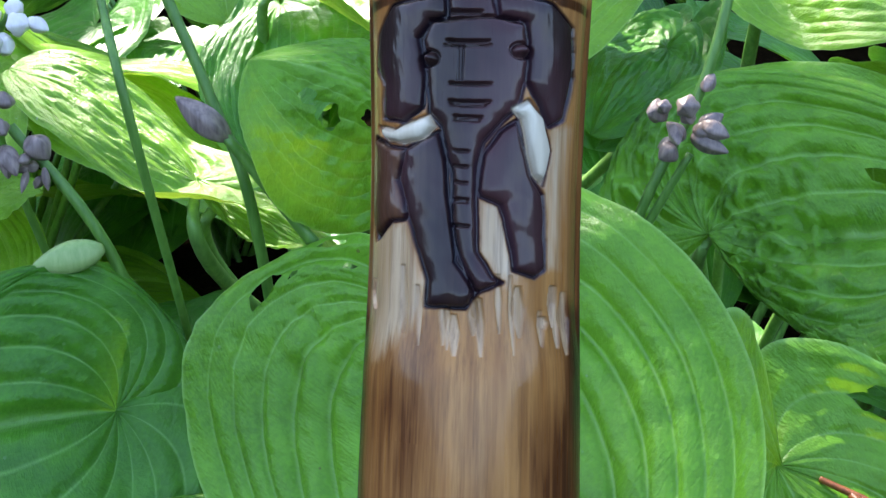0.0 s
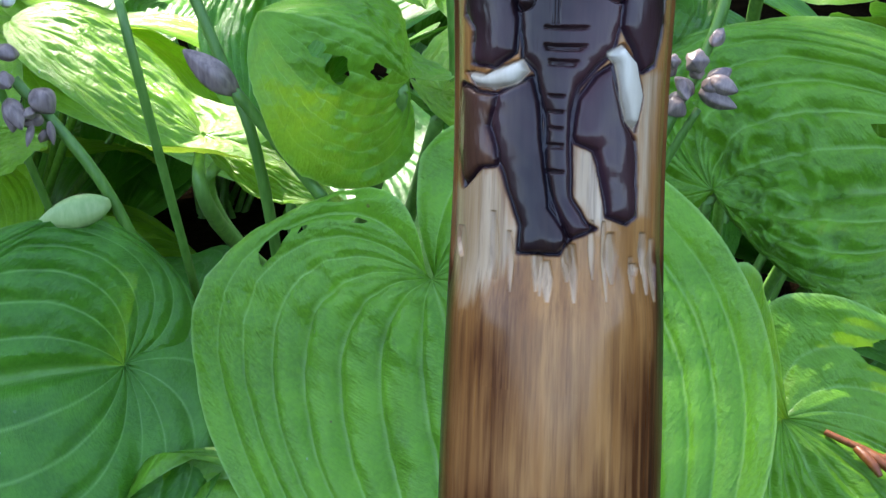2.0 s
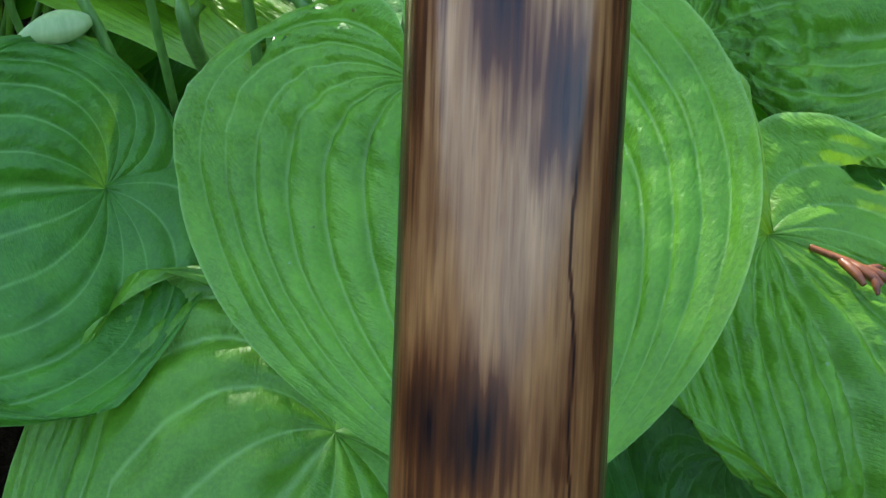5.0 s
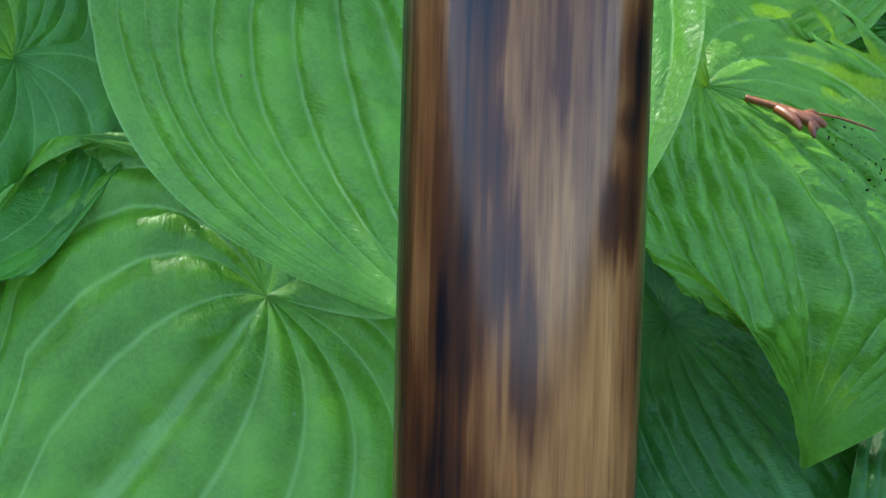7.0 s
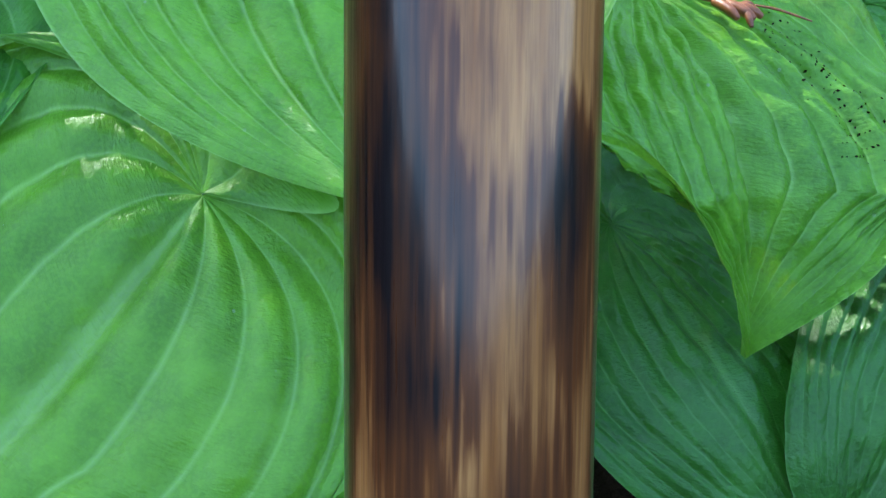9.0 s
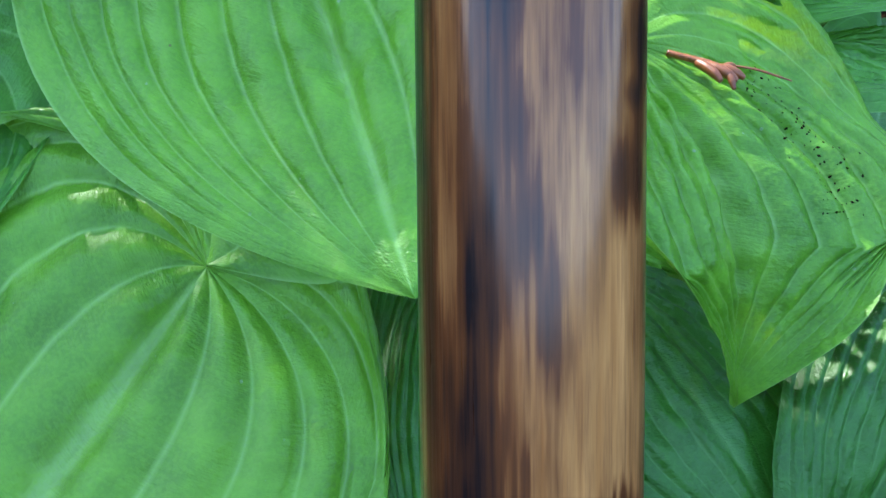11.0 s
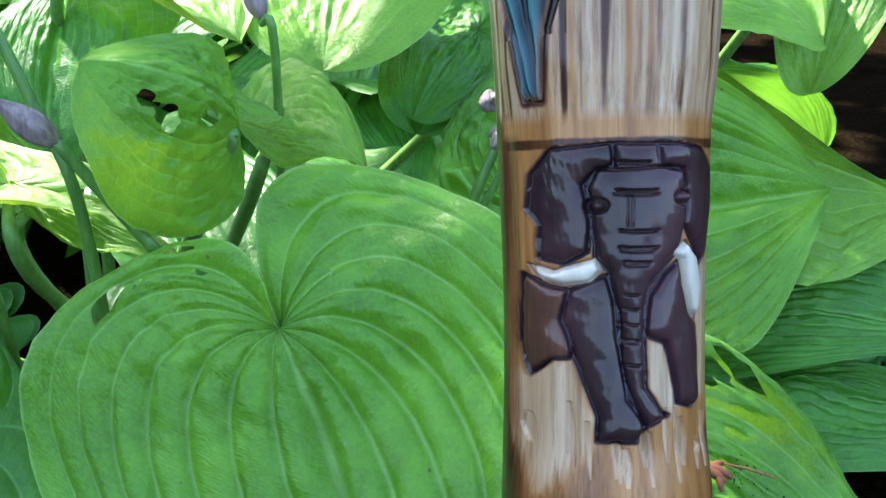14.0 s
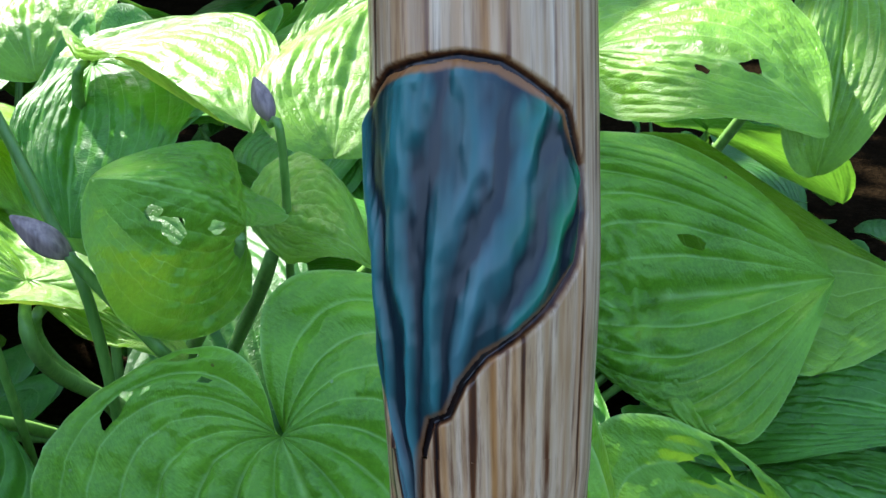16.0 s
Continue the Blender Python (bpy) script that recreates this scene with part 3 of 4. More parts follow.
stem_thing = stalk_thing("green hosta flower stalk with a cluster of mauve pods", [([(-0.0900, 0.4680, -0.0100), (-0.1148, 0.4239, 0.2703), (-0.1300, 0.3968, 0.4228), (-0.1682, 0.3952, 0.4874)], 0.003, 0.0022)])
cluster(stem_thing, (-0.1670, 0.3899, 0.4855), 0.018, 8, 11, BUD, "seed_pod", "mauve-grey seed pod")
cluster(stem_thing, (-0.1561, 0.3907, 0.4746), 0.009, 9, 6, BUD, "seed_pod", "mauve-grey seed pod")
spindle(stem_thing, "bract", (-0.1331, 0.3881, 0.4391), (-0.1599, 0.3793, 0.4335), 0.0065, BRACT, "pale green leafy bract", 3)
stem_thing = stalk_thing("thin green flower stalk with a pale open bloom", [([(-0.1520, 0.5540, -0.0100), (-0.1878, 0.4965, 0.3031), (-0.2098, 0.4612, 0.4757), (-0.1858, 0.4428, 0.5246)], 0.0024, 0.0016)])
cluster(stem_thing, (-0.1818, 0.4367, 0.5208), 0.018, 12, 7, PETAL, "petal", "white lilac-tinged petal")
stem_thing = stalk_thing("thin green flower stalk with a slim closed bud", [([(-0.0030, 0.6080, -0.0100), (0.0017, 0.4585, 0.4624), (-0.0044, 0.4502, 0.5188)], 0.0022, 0.0018)])
spindle(stem_thing, "bud", (-0.0036, 0.4502, 0.5189), (-0.0104, 0.4561, 0.5365), 0.0046, BUD, "slim mauve-grey bud", 5)
stem_thing = stalk_thing("thin green flower stalk among the leaves", [([(-0.1310, 0.6170, -0.0100), (-0.1059, 0.3815, 0.4451), (-0.1207, 0.3840, 0.5397)], 0.0022, 0.0016)])


# ---- fallen twig ----
def twig(at, along, side, up):
    """A forked, scaly bit of fallen conifer twig."""
    ob = thing("twig", "rust-brown dry forked twig lying on a hosta leaf", "twig", at=at)
    A, S, U = Vector(along), Vector(side), Vector(up)
    rng = random.Random(3)
    for (a0, s0, a1, s1, r) in ((-0.015, -0.006, 0.006, 0.001, 0.0012), (-0.004, -0.002, 0.004, 0.008, 0.0017), (-0.001, -0.001, 0.010, 0.006, 0.0018), (0.003, 0.0, 0.013, 0.003, 0.0016), (0.004, 0.001, 0.010, -0.003, 0.0013), (0.010, -0.002, 0.031, -0.001, 0.0004), (0.006, 0.002, 0.009, 0.010, 0.0012)):
        pts = [A * (a0 + (a1 - a0) * t) + S * (s0 + (s1 - s0) * t) + U * (0.0022 + 0.0012 * math.sin(3 * t + a0 * 90)) for t in (0, 0.35, 0.7, 1)]
        v, f = tube(pts, [r, r * 1.15, r * 1.1, r * 0.6], 8)
        child("branchlet", mesh("branchlet", v, f, TWIG), ob)


twig((0.1575, 0.3297, 0.3695), (0.956, -0.27, -0.107), (-0.23, -0.89, -0.39), (0.0, -0.4, 0.91))


# ---- crumbs of dry litter ----
def litter():
    """Dark crumbs of plant litter that lie on the puckered leaf."""
    me = LEAVES[3].data
    off = LEAVES[3].matrix_world.translation + Vector(front.location)
    uv = me.uv_layers[0].data
    rng = random.Random(17)
    spots = [lp for lp in me.loops if 0.2 < uv[lp.index].uv[0] < 0.62 and 0.2 < uv[lp.index].uv[1] < 0.5]
    verts, faces = [], []
    heart = (0.42, 0.38)
    for lp in rng.sample(spots, 420):
        a, t = uv[lp.index].uv
        if abs(a - heart[0] + 0.35 * (t - heart[1])) > abs(rng.gauss(0, 0.07)) + 0.01:
            continue
        v = me.vertices[lp.vertex_index]
        c, n = Vector(front.location) + v.co, v.normal
        if n.z < 0:
            n = -n
        x = n.orthogonal().normalized()
        x.rotate(Matrix.Rotation(rng.uniform(0, 6.3), 3, n))
        y = n.cross(x)
        r = rng.uniform(0.00015, 0.00055)
        k = len(verts)
        verts += [c + x * r * 1.8, c + y * r, c - x * r * 1.8, c - y * r, c + n * r * 0.9, c - n * r * 0.3]
        faces += [(k, k + 1, k + 4), (k + 1, k + 2, k + 4), (k + 2, k + 3, k + 4), (k + 3, k, k + 4), (k + 1, k, k + 5), (k + 2, k + 1, k + 5), (k + 3, k + 2, k + 5), (k, k + 3, k + 5)]
    tagged(new("plant_litter", mesh("plant_litter", verts, faces, SOIL)), "brown crumbs of dry litter on a hosta leaf", "litter", kind="stuff")


litter()


# ---- unseen tree that shades the bed ----
# openings set in the unseen crown so sun patches reach chosen leaves: x, y, radius
OPENINGS = ((0.003, 0.506, 0.045), (-0.038, 0.538, 0.035), (-0.102, 0.631, 0.06), (0.062, 0.495, 0.03), (-0.012, 0.308, 0.012), (0.044, 0.415, 0.012), (0.252, 0.475, 0.034), (0.298, 0.445, 0.018), (0.336, 0.459, 0.03), (0.288, 0.487, 0.018), (-0.089, 0.407, 0.02),
            (-0.067, 0.423, 0.014), (-0.13, 0.42, 0.024), (-0.155, 0.435, 0.022), (-0.1, 0.432, 0.02), (0.088, 0.307, 0.01), (0.099, 0.303, 0.01), (0.126, 0.372, 0.014), (0.152, 0.373, 0.016), (0.165, 0.374, 0.01), (-0.019, 0.325, 0.006), (-0.002, 0.331, 0.008))


def tree():
    top = thing("tree", "unseen broadleaf tree beside the bed that casts the dappled shade", "tree", at=(-3.2, 2.6, 0))
    at = Vector(top.location)
    bark = stalk_material("bark", (0.05, 0.035, 0.025), (0.11, 0.085, 0.06))
    green = leaf_material("tree_leaf", (0.04, 0.12, 0.02), (0.06, 0.16, 0.03), (0.10, 0.2, 0.05), (0.2, 0.4, 0.02))
    v, f = tube([(0, 0, -0.05), (0.05, 0, 1.2), (0.1, -0.05, 2.6), (0.15, -0.1, 4.2)], [0.2, 0.15, 0.13, 0.07], 14)
    child("trunk", mesh("trunk", v, f, bark), top)
    v, f = tube([(0.08, -0.03, 2.3), (0.8, -0.2, 2.85), (1.6, -0.5, 3.1), (2.4, -0.9, 3.2)], [0.09, 0.06, 0.045, 0.02], 10)
    child("limb", mesh("limb", v, f, bark), top)
    rng = random.Random(5)
    verts, faces = [], []
    drop = Vector((SUN.x / SUN.z, SUN.y / SUN.z, 1))
    for i in range(38000):
        near = i >= 26000
        x, y, z = (rng.uniform(-0.7, 0.75), rng.uniform(-0.25, 1.1), rng.uniform(2.5, 2.9)) if near else (rng.uniform(-2.7, 2.9), rng.uniform(-1.6, 3.9), rng.uniform(2.5, 3.1))
        inner = -0.7 < x < 0.75 and -0.25 < y < 1.1
        if inner != near or (not near and i % 6) or ((x - 0.1) / 2.4) ** 2 + ((y - 1.2) / 2.4) ** 2 > 1 + 0.5 * noise.noise((x * 1.5, y * 1.5, 3.0)):
            continue
        L, W = (rng.uniform(0.022, 0.036), rng.uniform(0.014, 0.02)) if near else (rng.uniform(0.085, 0.15), rng.uniform(0.05, 0.085))
        n = noise.noise((x * 7, y * 7, 1.7)) + 0.5 * noise.noise((x * 17, y * 17, 9.0))
        if near and 0.52 + 0.08 * n < y < 1.05 and n < 0.1:
            continue
        if near and any(math.hypot(x - gx, y - gy) < gr * (1 + 0.35 * n) + 0.5 * W for gx, gy, gr in OPENINGS):
            continue
        c = Vector((x, y, 0.42)) + drop * z
        a = Vector((rng.uniform(-1, 1), rng.uniform(-1, 1), rng.uniform(-0.5, 0.5))).normalized()
        b = a.cross(Vector((rng.uniform(-0.4, 0.4), rng.uniform(-0.4, 0.4), 1))).normalized()
        k = len(verts)
        verts += [c - a * L, c + b * W, c + a * L, c - b * W]
        faces += [(k, k + 1, k + 2, k + 3)]
    me = mesh("crown", verts, faces, green, smooth=False)
    me.uv_layers.new(name="UVMap")
    me.transform(Matrix.Translation(-at))
    tagged(child("crown", me, top, "crown of many small green leaves"), kind="stuff")


tree()

# ---- stick ----
STICK_R = 0.0091
AXIS = Vector((0.0037, 0.3255, 0.9455)).normalized()
STICK_AT = Vector((0.0292, 0.0844, 0.5498))


def edge_distance(poly, X, Y):
    """Distance from grid points to the outline, positive inside."""
    best = np.full(X.shape, 1e9)
    odd = np.zeros(X.shape, dtype=bool)
    for i in range(len(poly)):
        (x0, y0), (x1, y1) = poly[i - 1], poly[i]
        dx, dy = x1 - x0, y1 - y0
        t = np.clip(((X - x0) * dx + (Y - y0) * dy) / (dx * dx + dy * dy + 1e-9), 0, 1)
        best = np.minimum(best, np.hypot(X - x0 - t * dx, Y - y0 - t * dy))
        if y0 != y1:
            odd ^= ((y0 > Y) != (y1 > Y)) & (X < dx * (Y - y0) / (y1 - y0 + 1e-12) + x0)
    return np.where(odd, best, -best)


def grid_mesh(name, P, mask, material, wrap=False):
    rows, cols = P.shape[:2]
    idx = np.arange(rows * cols).reshape(rows, cols)
    nxt = np.roll(idx, -1, axis=1) if wrap else idx[:, 1:]
    cur = idx if wrap else idx[:, :-1]
    faces = np.stack([cur[:-1], nxt[:-1], nxt[1:], cur[1:]], -1).reshape(-1, 4)
    me = mesh(name, P.reshape(-1, 3).tolist(), faces.tolist(), material)
    col = me.color_attributes.new("mask", "FLOAT_COLOR", "POINT")
    col.data.foreach_set("color", mask.reshape(-1).astype(np.float32))
    return me


def soft(d, w):
    return np.clip(d / w + 0.5, 0, 1)


def fbm(U, V, seed):
    """Smooth noise on a grid, from a few random waves."""
    rng = np.random.RandomState(seed)
    out = np.zeros(U.shape)
    for k in range(14):
        a, b, c, d = rng.uniform(-1, 1, 4)
        out += np.sin((k + 2) * (1.1 * a * U + b * V) + 9 * c) * (0.6 + 0.4 * d) / (1 + 0.25 * k)
    return out / 4


# half-width 1 is the stick's radius; y runs down the carving from 0 at the crown of the head
def outline(*pts):
    return [((x - (395 + 0.012 * y)) / (330 + 0.02 * y), y / 1370.0) for x, y in pts]


ELEPHANT = {
    "ear_l": (0.9, outline((150, 130), (310, 110), (322, 200), (270, 215), (232, 280), (252, 420), (246, 560), (180, 612), (110, 590), (118, 450), (88, 380), (100, 230))),
    "ear_r": (0.8, outline((455, 110), (620, 125), (690, 200), (708, 400), (690, 585), (645, 620), (600, 520), (560, 450), (566, 330), (545, 215), (468, 200))),
    "trunk": (1.5, outline((322, 112), (450, 112), (466, 205), (545, 225), (560, 330), (556, 450), (540, 555), (490, 620), (440, 700), (424, 800), (424, 906), (435, 1136), (490, 1236), (515, 1256), (440, 1301), (370, 1176), (350, 1006), (345, 806), (330, 760), (308, 640), (268, 580), (258, 400), (246, 290), (275, 215), (322, 203))),
    "tusk_l": (1.3, outline((90, 620), (150, 642), (230, 602), (265, 588), (290, 635), (250, 682), (180, 702), (120, 682))),
    "tusk_r": (1.4, outline((520, 562), (570, 525), (622, 590), (652, 720), (636, 862), (600, 820), (570, 690), (550, 600))),
    "body_l": (0.8, outline((72, 660), (125, 705), (190, 720), (165, 850), (205, 960), (190, 1010), (140, 1020), (80, 1100), (62, 950), (66, 800))),
    "leg_l": (1.3, outline((190, 722), (300, 655), (325, 760), (334, 900), (348, 1006), (378, 1156), (436, 1306), (402, 1361), (275, 1361), (276, 1256), (205, 1006), (170, 850))),
    "leg_r": (1.2, outline((540, 605), (560, 690), (596, 830), (634, 900), (642, 956), (655, 1206), (620, 1236), (555, 1206), (530, 1056), (500, 946), (440, 916), (430, 890), (440, 750), (490, 655))),
}
PALE = [outline((430, 930), (500, 950), (530, 1060), (555, 1210), (535, 1260), (500, 1230), (440, 1130)), outline((650, 620), (700, 620), (690, 1200), (655, 1200), (645, 900)),
        outline((60, 1110), (140, 1030), (200, 1015), (275, 1260), (270, 1370), (200, 1480), (120, 1600), (70, 1400))]
CUTS = [(340, 450, 470, 5), (340, 450, 541, 6), (345, 440, 553, 5), (355, 430, 600, 5), (355, 425, 612, 5), (330, 440, 305, 6), (325, 445, 320, 4), (360, 396, 735, 4), (355, 396, 795, 4), (360, 396, 860, 4), (355, 400, 926, 5), (355, 400, 936, 4), (355, 405, 1030, 5), (335, 420, 190, 8), (270, 520, 214, 6)]


# scorched blots: height in radii, degrees round the stick, half height, half width, depth
BLOTS = ((-2.5, 18, 0.6, 18, 0.9), (-3.55, -18, 0.38, 12, 0.75), (-4.5, -7, 0.6, 14, 0.9), (-5.35, 24, 0.56, 16, 0.85), (-2.3, -40, 0.75, 20, 0.6), (-0.75, -42, 0.45, 26, 0.55), (-1.1, 42, 0.5, 20, 0.6), (-3.4, 60, 1.6, 14, 0.9), (-4.8, -58, 1.5, 18, 0.7),
         (-8.0, -26, 0.6, 44, 0.95), (-9.3, -38, 0.6, 20, 0.8), (-10.7, -28, 1.0, 15, 0.9), (-9.4, 22, 0.4, 12, 0.7), (-12.5, 38, 0.4, 15, 0.8), (-13.5, -36, 1.3, 17, 0.8), (-12.9, -10, 0.6, 9, 0.8), (-11.4, 50, 0.5, 18, 0.8), (-13.9, -2, 0.55, 9, 0.85),
         (-15.5, -50, 0.8, 26, 0.8), (-15.8, 34, 0.4, 18, 0.7), (-16.2, -8, 0.9, 10, 0.45), (-17.3, -36, 0.7, 14, 0.9), (-16.3, 40, 0.8, 10, 0.7), (-18.5, 10, 0.8, 20, 0.8), (-11.9, 42, 0.09, 5, 1.0), (-2.95, 46, 0.12, 5, 1.0), (-16.9, 36, 1.1, 26, 0.5), (-16.4, -48, 1.6, 26, 0.8), (-20.5, -20, 1.4, 30, 0.8), (-26.0, 20, 3.0, 60, 0.7), (-40.0, 0, 6.0, 90, 0.7), (-60.0, 0, 8.0, 180, 0.9), (14.5, 10, 1.8, 60, 0.8), (20.0, -40, 2.5, 50, 0.7), (28.0, 30, 3.0, 70, 0.8))


def scorch_and_shade(G, H):
    """How deeply the wood is scorched, by angle and by height in radii: soft blots drawn out along the grain, and
    painted shade on the flanks.
    """
    burn_and_shade = np.zeros(G.shape)
    grain = 0.5 * fbm(G * 30, H * 0.3, 8) + 0.3 * fbm(G * 9, H * 0.5, 18)
    for (hc, gc, hr, gr, amt) in BLOTS:
        dg = (np.degrees(G) - gc + 180) % 360 - 180
        d = np.sqrt((np.abs(H - hc) / (1.25 * hr)) ** 2 + (np.abs(dg) / (1.15 * gr)) ** 2)
        d = d + 0.35 * fbm(G * 2.5, H * 1.1, 7) + grain
        burn_and_shade = 1 - (1 - burn_and_shade) * (1 - min(1.0, amt * 1.08) * np.clip((1.6 - d) * 0.72, 0, 1))
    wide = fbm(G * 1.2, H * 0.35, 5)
    # shade towards both edges of the round stick, put into the mask
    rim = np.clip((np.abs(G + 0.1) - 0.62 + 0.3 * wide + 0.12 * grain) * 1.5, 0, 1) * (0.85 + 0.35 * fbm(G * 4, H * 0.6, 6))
    burn_and_shade = np.maximum(burn_and_shade, 0.92 * np.clip(rim, 0, 1))
    toast = soft(-2.6 - H, 1.6)
    burn_and_shade = np.maximum(burn_and_shade, np.clip(0.2 + 0.12 * toast + 0.5 * wide + 0.3 * grain, 0, 0.42 + 0.1 * toast))
    # a drying crack along the grain
    line = np.abs(np.degrees(G) - 33 - 2.5 * np.sin(H * 1.3) - 1.2 * np.sin(H * 4.1))
    burn_and_shade = np.maximum(burn_and_shade, 0.95 * np.clip(1.3 - line, 0, 1) * soft(2.3 - np.abs(H + 7.2), 0.6))
    return np.clip(burn_and_shade, 0, 1)


def scraped(G, H):
    """Bare scraped wood in upright strokes above the elephant and round the fan."""
    stroke = np.clip(0.7 + 1.3 * fbm(G * 6, H * 0.12, 11), 0, 1)
    return soft(H - 2.82, 0.12) * soft(12.0 - H, 2.0) * stroke


def dark_strokes(G, H):
    """Scorched wood left between the scraped strokes."""
    stroke = np.clip(3.0 * fbm(G * 12, H * 0.12, 12) - 0.25, 0, 1) * np.clip(1.1 + fbm(G * 6, H * 1.6, 13), 0, 1)
    low, high = soft(H - 2.8, 0.2) * soft(4.9 - H, 1.0), soft(H - 4.9, 1.0) * soft(12.5 - H, 1.5)
    return stroke * (low + 0.6 * high)


def radius(G, H):
    grip = np.clip((H - 3.0) / 2.5, 0, 1)
    waist = 0.10 * grip * grip * (3 - 2 * grip) - 0.08 * np.exp(-((H - 1.0) / 1.9) ** 2)
    return STICK_R * (1.0 + waist + 0.012 * np.sin(G * 2 + 1) + 0.012 * np.sin(H * 0.31) + 0.008 * np.sin(G * 5 + H * 0.12))


# outline of the fan on the stick: degrees round it, and height in radii
FAN = [(radians(g), h) for g, h in ((-100, 6.55), (-78, 6.78), (-61, 6.94), (-41, 6.99), (-20, 7.02), (-1, 6.95), (14, 6.78), (32, 6.57), (41, 6.09), (44, 5.68), (37, 5.22), (20, 4.86), (5, 4.63), (-11, 4.44), (-23, 4.19), (-31, 3.90), (-41, 3.83), (-47, 3.55), (-50, 2.95), (-62, 2.95), (-70, 3.6), (-88, 4.4))]
FAN_FOOT = (radians(-45), 3.6)


def shaft_piece(lo, hi, rows, cols, cut=None):
    """Points and mask of a stretch of plain shaft; cut lowers and scorches it round the fan."""
    G, H = np.meshgrid(np.linspace(-math.pi, math.pi, cols, endpoint=False), np.linspace(lo, hi, rows))
    rad = radius(G, H)
    bare = scraped(G, H)
    burn_and_shade = np.maximum(scorch_and_shade(G, H) * (1 - 0.85 * bare), dark_strokes(G, H))
    rad = rad - 0.012 * STICK_R * dark_strokes(G, H)
    if cut is not None:
        d = edge_distance(FAN, G, H)
        groove = np.clip(1 - np.abs(d + 0.03) / 0.06, 0, 1)
        rad = rad - STICK_R * (0.07 * groove + 0.05 * soft(d, 0.04))
        burn_and_shade = np.maximum(burn_and_shade, np.clip(1.5 * np.clip(1 - np.abs(d + 0.02) / 0.07, 0, 1), 0, 1))
        bare = bare * (1 - groove)
    # a paler, less toasted stretch
    pale = soft(2.9 - np.abs(H + 4.6), 2.0) * soft(0.75 - np.abs(G + 0.1), 0.6) * np.clip(0.7 + 0.9 * fbm(G * 8, H * 0.25, 15), 0, 1)
    P = np.stack([rad * np.sin(G), -rad * np.cos(G), H * STICK_R], -1)
    return P, np.stack([burn_and_shade, np.maximum(bare, 0.22 * pale), 0 * burn_and_shade, 0 * burn_and_shade], -1)


def stick():
    top = thing("carved_walking_stick", "varnished scorched stick carved with an elephant and a teal fan", "walking stick")
    x = (Vector((1, 0, 0)) - AXIS * AXIS.x).normalized()
    y = AXIS.cross(x)
    top.matrix_world = Matrix.Translation(STICK_AT) @ Matrix((x, y, AXIS)).transposed().to_4x4()
    crown = 2.7
    v0, v1 = -0.25, 1.4
    band_top, band_low = crown * (1 - v0) + 0.1, crown * (1 - v1) + 0.1
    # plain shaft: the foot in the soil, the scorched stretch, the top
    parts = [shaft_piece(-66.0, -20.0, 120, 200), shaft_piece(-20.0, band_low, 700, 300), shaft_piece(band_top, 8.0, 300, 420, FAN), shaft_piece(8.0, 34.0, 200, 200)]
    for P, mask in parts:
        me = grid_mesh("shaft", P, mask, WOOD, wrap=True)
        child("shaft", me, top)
    rim = parts[-1][0][-1]
    v = [Vector(p) for p in rim] + [Vector((p[0] * f, p[1] * f, p[2] + g)) for f, g in ((0.9, 0.002), (0.6, 0.0045)) for p in rim] + [Vector((0, 0, rim[0][2] + 0.0055))]
    n = len(rim)
    f = [(k * n + j, k * n + (j + 1) % n, (k + 1) * n + (j + 1) % n, (k + 1) * n + j) for k in range(2) for j in range(n)] + [(2 * n + j, 2 * n + (j + 1) % n, 3 * n) for j in range(n)]
    me = mesh("rounded_end", v, f, WOOD)
    me.color_attributes.new("mask", "FLOAT_COLOR", "POINT").data.foreach_set("color", [0.5, 0.0, 0.0, 0.0] * len(v))
    child("rounded_end", me, top)
    # carved band with the elephant
    nr, nc = 520, 600
    U, V = np.meshgrid(np.linspace(-math.pi, math.pi, nc, endpoint=False), np.linspace(v0, v1, nr))
    H = crown + 0.1 - V * crown
    X = np.where(np.abs(U) < math.pi / 2, np.sin(U), 2 * np.sign(U))
    Y = V
    asp = 1370.0 / 360.0
    front = soft(radians(84) - np.abs(U), 0.1)
    low = soft(1530 - Y * 1370, 300) * soft(Y * 1370 + 120, 300) * front
    low = low * low * (3 - 2 * low)
    bumps = -0.0006 * low
    stain = np.zeros(X.shape)
    ivory = np.zeros(X.shape)
    line = np.zeros(X.shape)
    for name, (height, poly) in ELEPHANT.items():
        big = [(px * 0.97, py * asp) for px, py in poly]
        d = edge_distance(big, X, Y * asp) + 0.014 * fbm(U * 6, V * 14, 21) + 0.005 * fbm(U * 20, V * 40, 22)
        rise = np.sqrt(np.clip(1 - (1 - np.clip(d / 0.22, 0, 1)) ** 2, 0, 1))
        bumps = np.where(d > 0, -0.0006 + 0.00062 * height * (0.35 + 1.0 * rise) * np.clip(d / 0.025, 0, 1), bumps)
        on = soft(d if name.startswith("tusk") else d + 0.03, 0.03)
        if name.startswith("tusk"):
            ivory = np.maximum(ivory, on)
        else:
            stain = np.maximum(stain, on * (0.78 if name == "body_l" else 0.95))
        line = np.maximum(line, np.clip(1 - np.abs(d) / 0.03, 0, 1))
    # the carving's forms are worn round
    for _ in range(9):
        bumps[1:-1] = 0.5 * bumps[1:-1] + 0.25 * (bumps[2:] + bumps[:-2])
        bumps = 0.5 * bumps + 0.25 * (np.roll(bumps, 1, 1) + np.roll(bumps, -1, 1))
    bumps -= 0.0006 * line * low
    stain = np.clip(stain - ivory, 0, 1)
    px = (395 + 0.012 * Y * 1370) + X * (330 + 0.02 * Y * 1370)
    py = Y * 1370
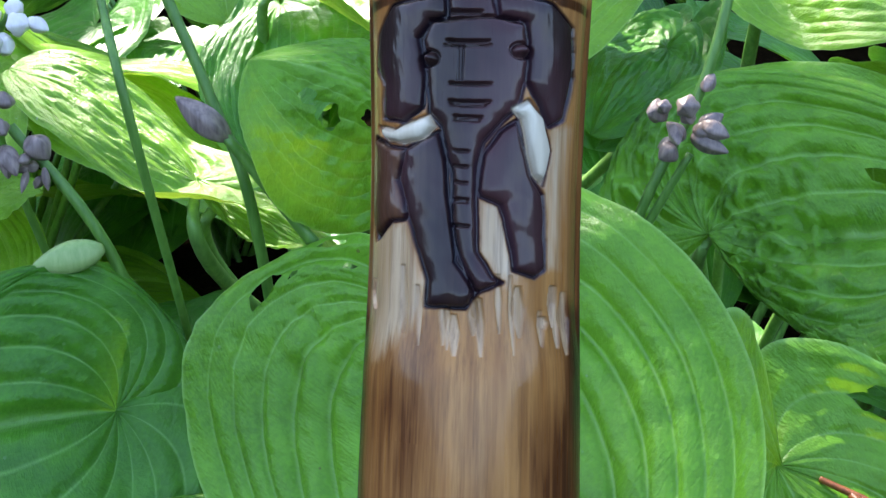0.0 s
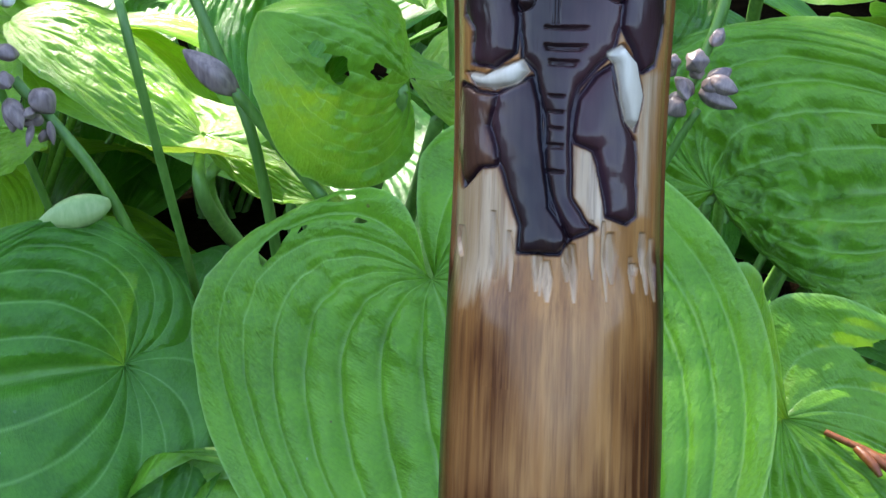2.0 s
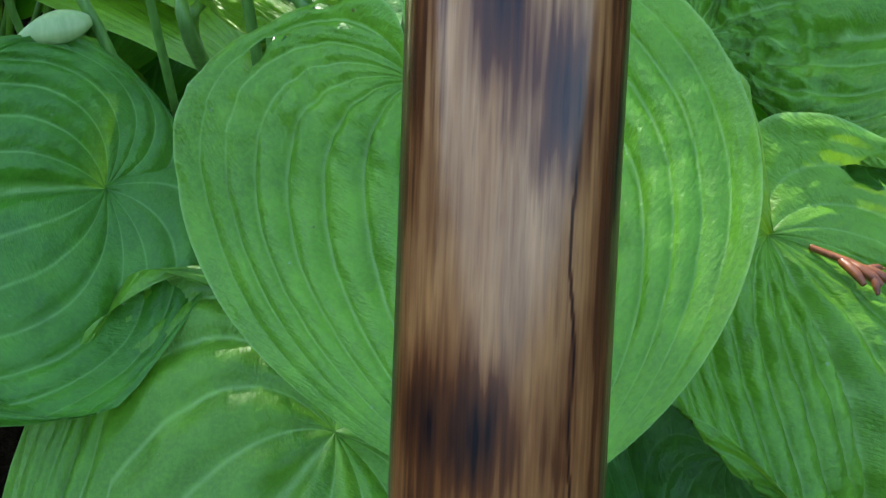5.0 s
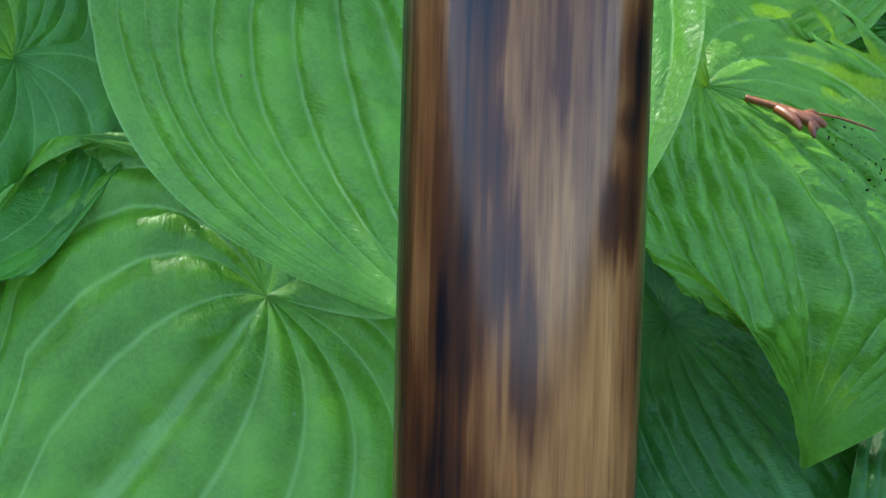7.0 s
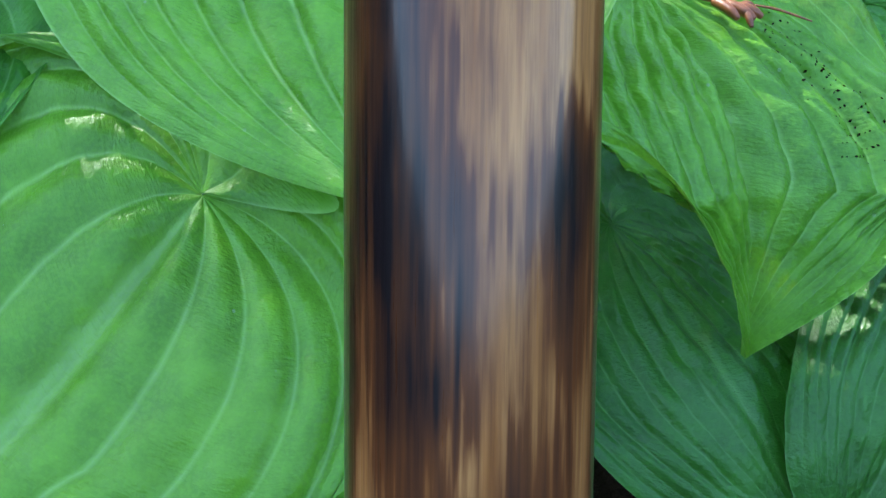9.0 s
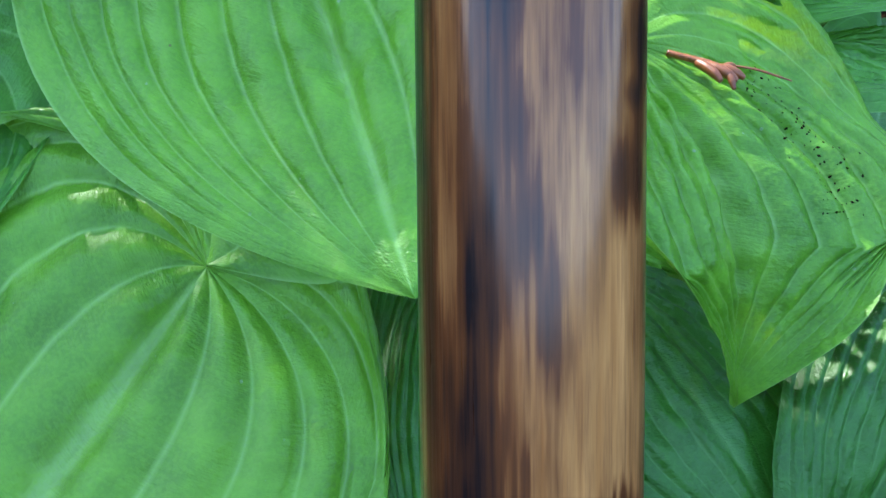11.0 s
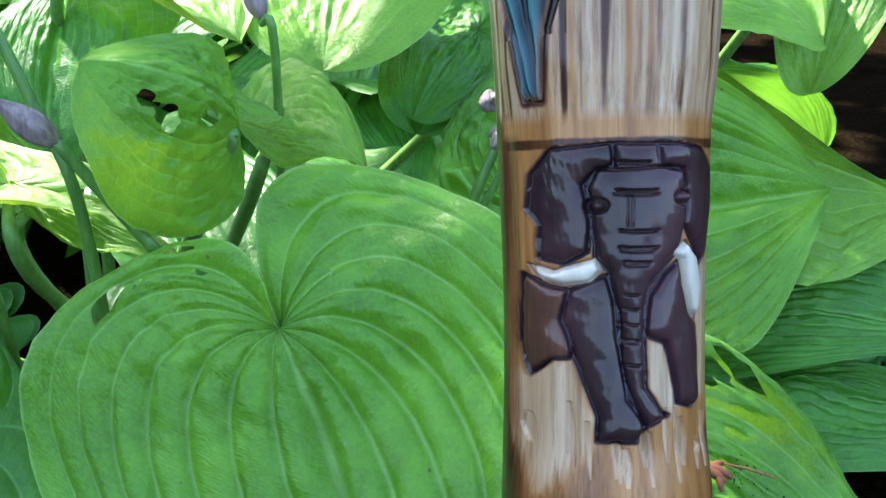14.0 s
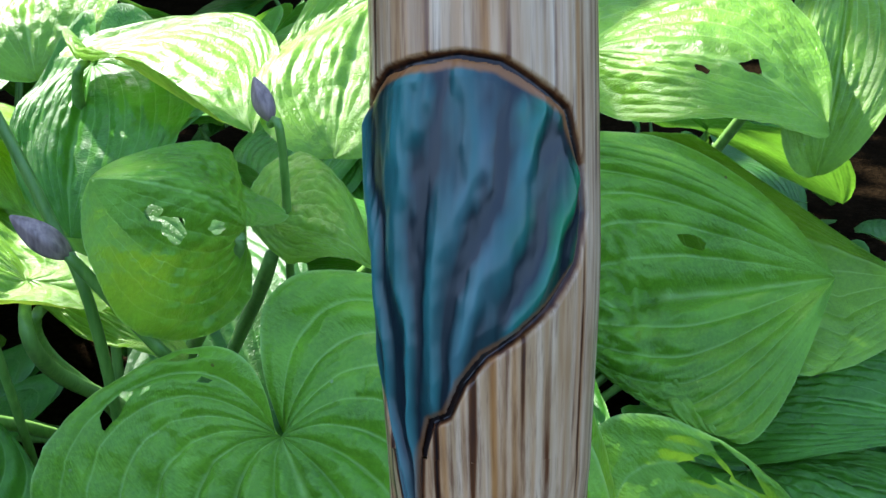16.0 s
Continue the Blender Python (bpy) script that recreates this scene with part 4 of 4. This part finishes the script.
    for (x0, x1, yc, w) in CUTS:
        c = np.clip(1 - np.abs(py - yc - 5 * np.sin((px - x0) / 40)) / (1.7 * w), 0, 1) * soft(np.minimum(px - x0, x1 - px), 12)
        bumps -= 0.0011 * c
        stain = np.maximum(stain, c)
    for xc in (362, 374):
        c = np.clip(1 - np.abs(px - xc) / 5, 0, 1) * soft(np.minimum(py - 320, 460 - py), 8)
        bumps -= 0.0006 * c
    bumps += (0.00014 * fbm(U * 6, V * 8, 31) + 0.00004 * fbm(U * 16, V * 18, 32)) * low * (stain > 0.3)
    for (ex, ey) in ((275, 368), (530, 335)):
        r = np.hypot(px - ex, py - ey)
        bumps += 0.0011 * np.clip(1 - (r / 20) ** 2, 0, 1) - 0.0008 * np.clip(1 - np.abs(r - 30) / 8, 0, 1)
    bare = np.zeros(X.shape)
    for poly in PALE:
        bare = np.maximum(bare, soft(edge_distance([(a, c * asp) for a, c in poly], X, Y * asp) + 0.12 * fbm(U * 22, V * 6, 3), 0.16))
    rng = np.random.RandomState(4)
    for k in range(17):
        xc, y0, y1 = rng.uniform(80, 740), rng.uniform(1180, 1400), rng.uniform(1430, 1660)
        y1 = y0 + (y1 - y0) * 0.75
        w = rng.uniform(9, 20)
        tt = (py - y0) / (y1 - y0)
        c = soft(w * np.clip(1.05 - np.abs(1.6 * tt - 0.7), 0, 1) ** 0.7 - np.abs(px - xc - 0.05 * (py - y0)), 6) * (tt > 0) * (tt < 1)
        bare = np.maximum(bare, 0.7 * c)
        bumps = np.where(bumps < 0, bumps - 0.0005 * c * low, bumps)
    bare = np.maximum(bare * front, 0.95 * scraped(U, H))
    bare = np.clip(bare - stain - ivory, 0, 1)
    burn_and_shade = np.clip(1.6 * line, 0, 1) * (1 - ivory) + 0.8 * soft(22 - np.abs(py - 108), 14) * (stain < 0.4) * front
    burn_and_shade = np.maximum(burn_and_shade, scorch_and_shade(U, H) * (1 - soft(1330 - py, 160) * soft(py + 10, 40) * front) * (1 - bare))
    # painted shade on the flanks of the carved band as well
    burn_and_shade = np.maximum(burn_and_shade, 0.6 * np.clip((np.abs(U) - 1.0) * 2, 0, 1) * soft(1500 - py, 300) * soft(py - 60, 60))
    burn_and_shade = np.maximum(burn_and_shade, dark_strokes(U, H))
    burn_and_shade = np.clip(burn_and_shade * (1 - ivory), 0, 1)
    fan = edge_distance(FAN, U, H)
    burn_and_shade = np.maximum(burn_and_shade, np.clip(1 - np.abs(fan + 0.02) / 0.07, 0, 1))
    rad = radius(U, H) + 1.5 * STICK_R / 0.024 * np.maximum(bumps, -0.0018) * front - 0.05 * STICK_R * soft(fan, 0.05)
    P = np.stack([rad * np.sin(U), -rad * np.cos(U), H * STICK_R], -1)[::-1]
    mask = np.stack([burn_and_shade, bare, stain * front, ivory * front], -1)[::-1]
    child("elephant_carving", grid_mesh("elephant_carving", P, mask, WOOD, wrap=True), top, "dark glossy elephant head relief with ivory-white tusks")
    # teal fan above the elephant: folds that spread from its foot
    nr, nc = 330, 330
    U, H = np.meshgrid(np.linspace(radians(-101), radians(46), nc), np.linspace(2.93, 7.05, nr))
    d = edge_distance(FAN, U, H) + 0.02 * fbm(U * 8, H * 4, 41)
    turn = np.arctan2(U - FAN_FOOT[0] - 0.12 * (H - 3.6), H - FAN_FOOT[1] + 0.9)
    reach = np.hypot(U - FAN_FOOT[0], H - FAN_FOOT[1])
    bend = turn + 0.045 * fbm(U * 2.2, H * 1.1, 42) + 0.03 * fbm(U * 6, H * 2, 43)
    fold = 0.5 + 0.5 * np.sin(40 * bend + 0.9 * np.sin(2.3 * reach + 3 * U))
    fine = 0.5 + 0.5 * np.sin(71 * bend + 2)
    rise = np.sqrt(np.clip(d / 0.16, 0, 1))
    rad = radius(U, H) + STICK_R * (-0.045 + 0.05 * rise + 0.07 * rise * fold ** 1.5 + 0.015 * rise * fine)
    P = np.stack([rad * np.sin(U), -rad * np.cos(U), H * STICK_R], -1)
    green = soft(U - 0.25 + 0.35 * fbm(U * 3, H * 2, 44), 0.5)
    # pale violet sheen painted down the middle, and violet at the stem's foot
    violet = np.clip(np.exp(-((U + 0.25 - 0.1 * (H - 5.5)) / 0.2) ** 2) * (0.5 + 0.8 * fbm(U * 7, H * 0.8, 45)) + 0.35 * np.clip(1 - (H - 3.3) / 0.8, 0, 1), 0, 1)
    amber = soft(0.085 - d, 0.04) * soft(H - 6.35, 0.2) + 0.6 * soft(0.04 - d, 0.03)
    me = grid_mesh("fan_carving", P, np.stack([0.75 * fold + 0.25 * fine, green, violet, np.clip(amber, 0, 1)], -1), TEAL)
    inner = (d > 0).reshape(-1)
    bm = bmesh.new()
    bm.from_mesh(me)
    bm.verts.ensure_lookup_table()
    bmesh.ops.delete(bm, geom=[bm.verts[k] for k in np.nonzero(~inner)[0]], context="VERTS")
    bm.to_mesh(me)
    bm.free()
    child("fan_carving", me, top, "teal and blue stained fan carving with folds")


stick()
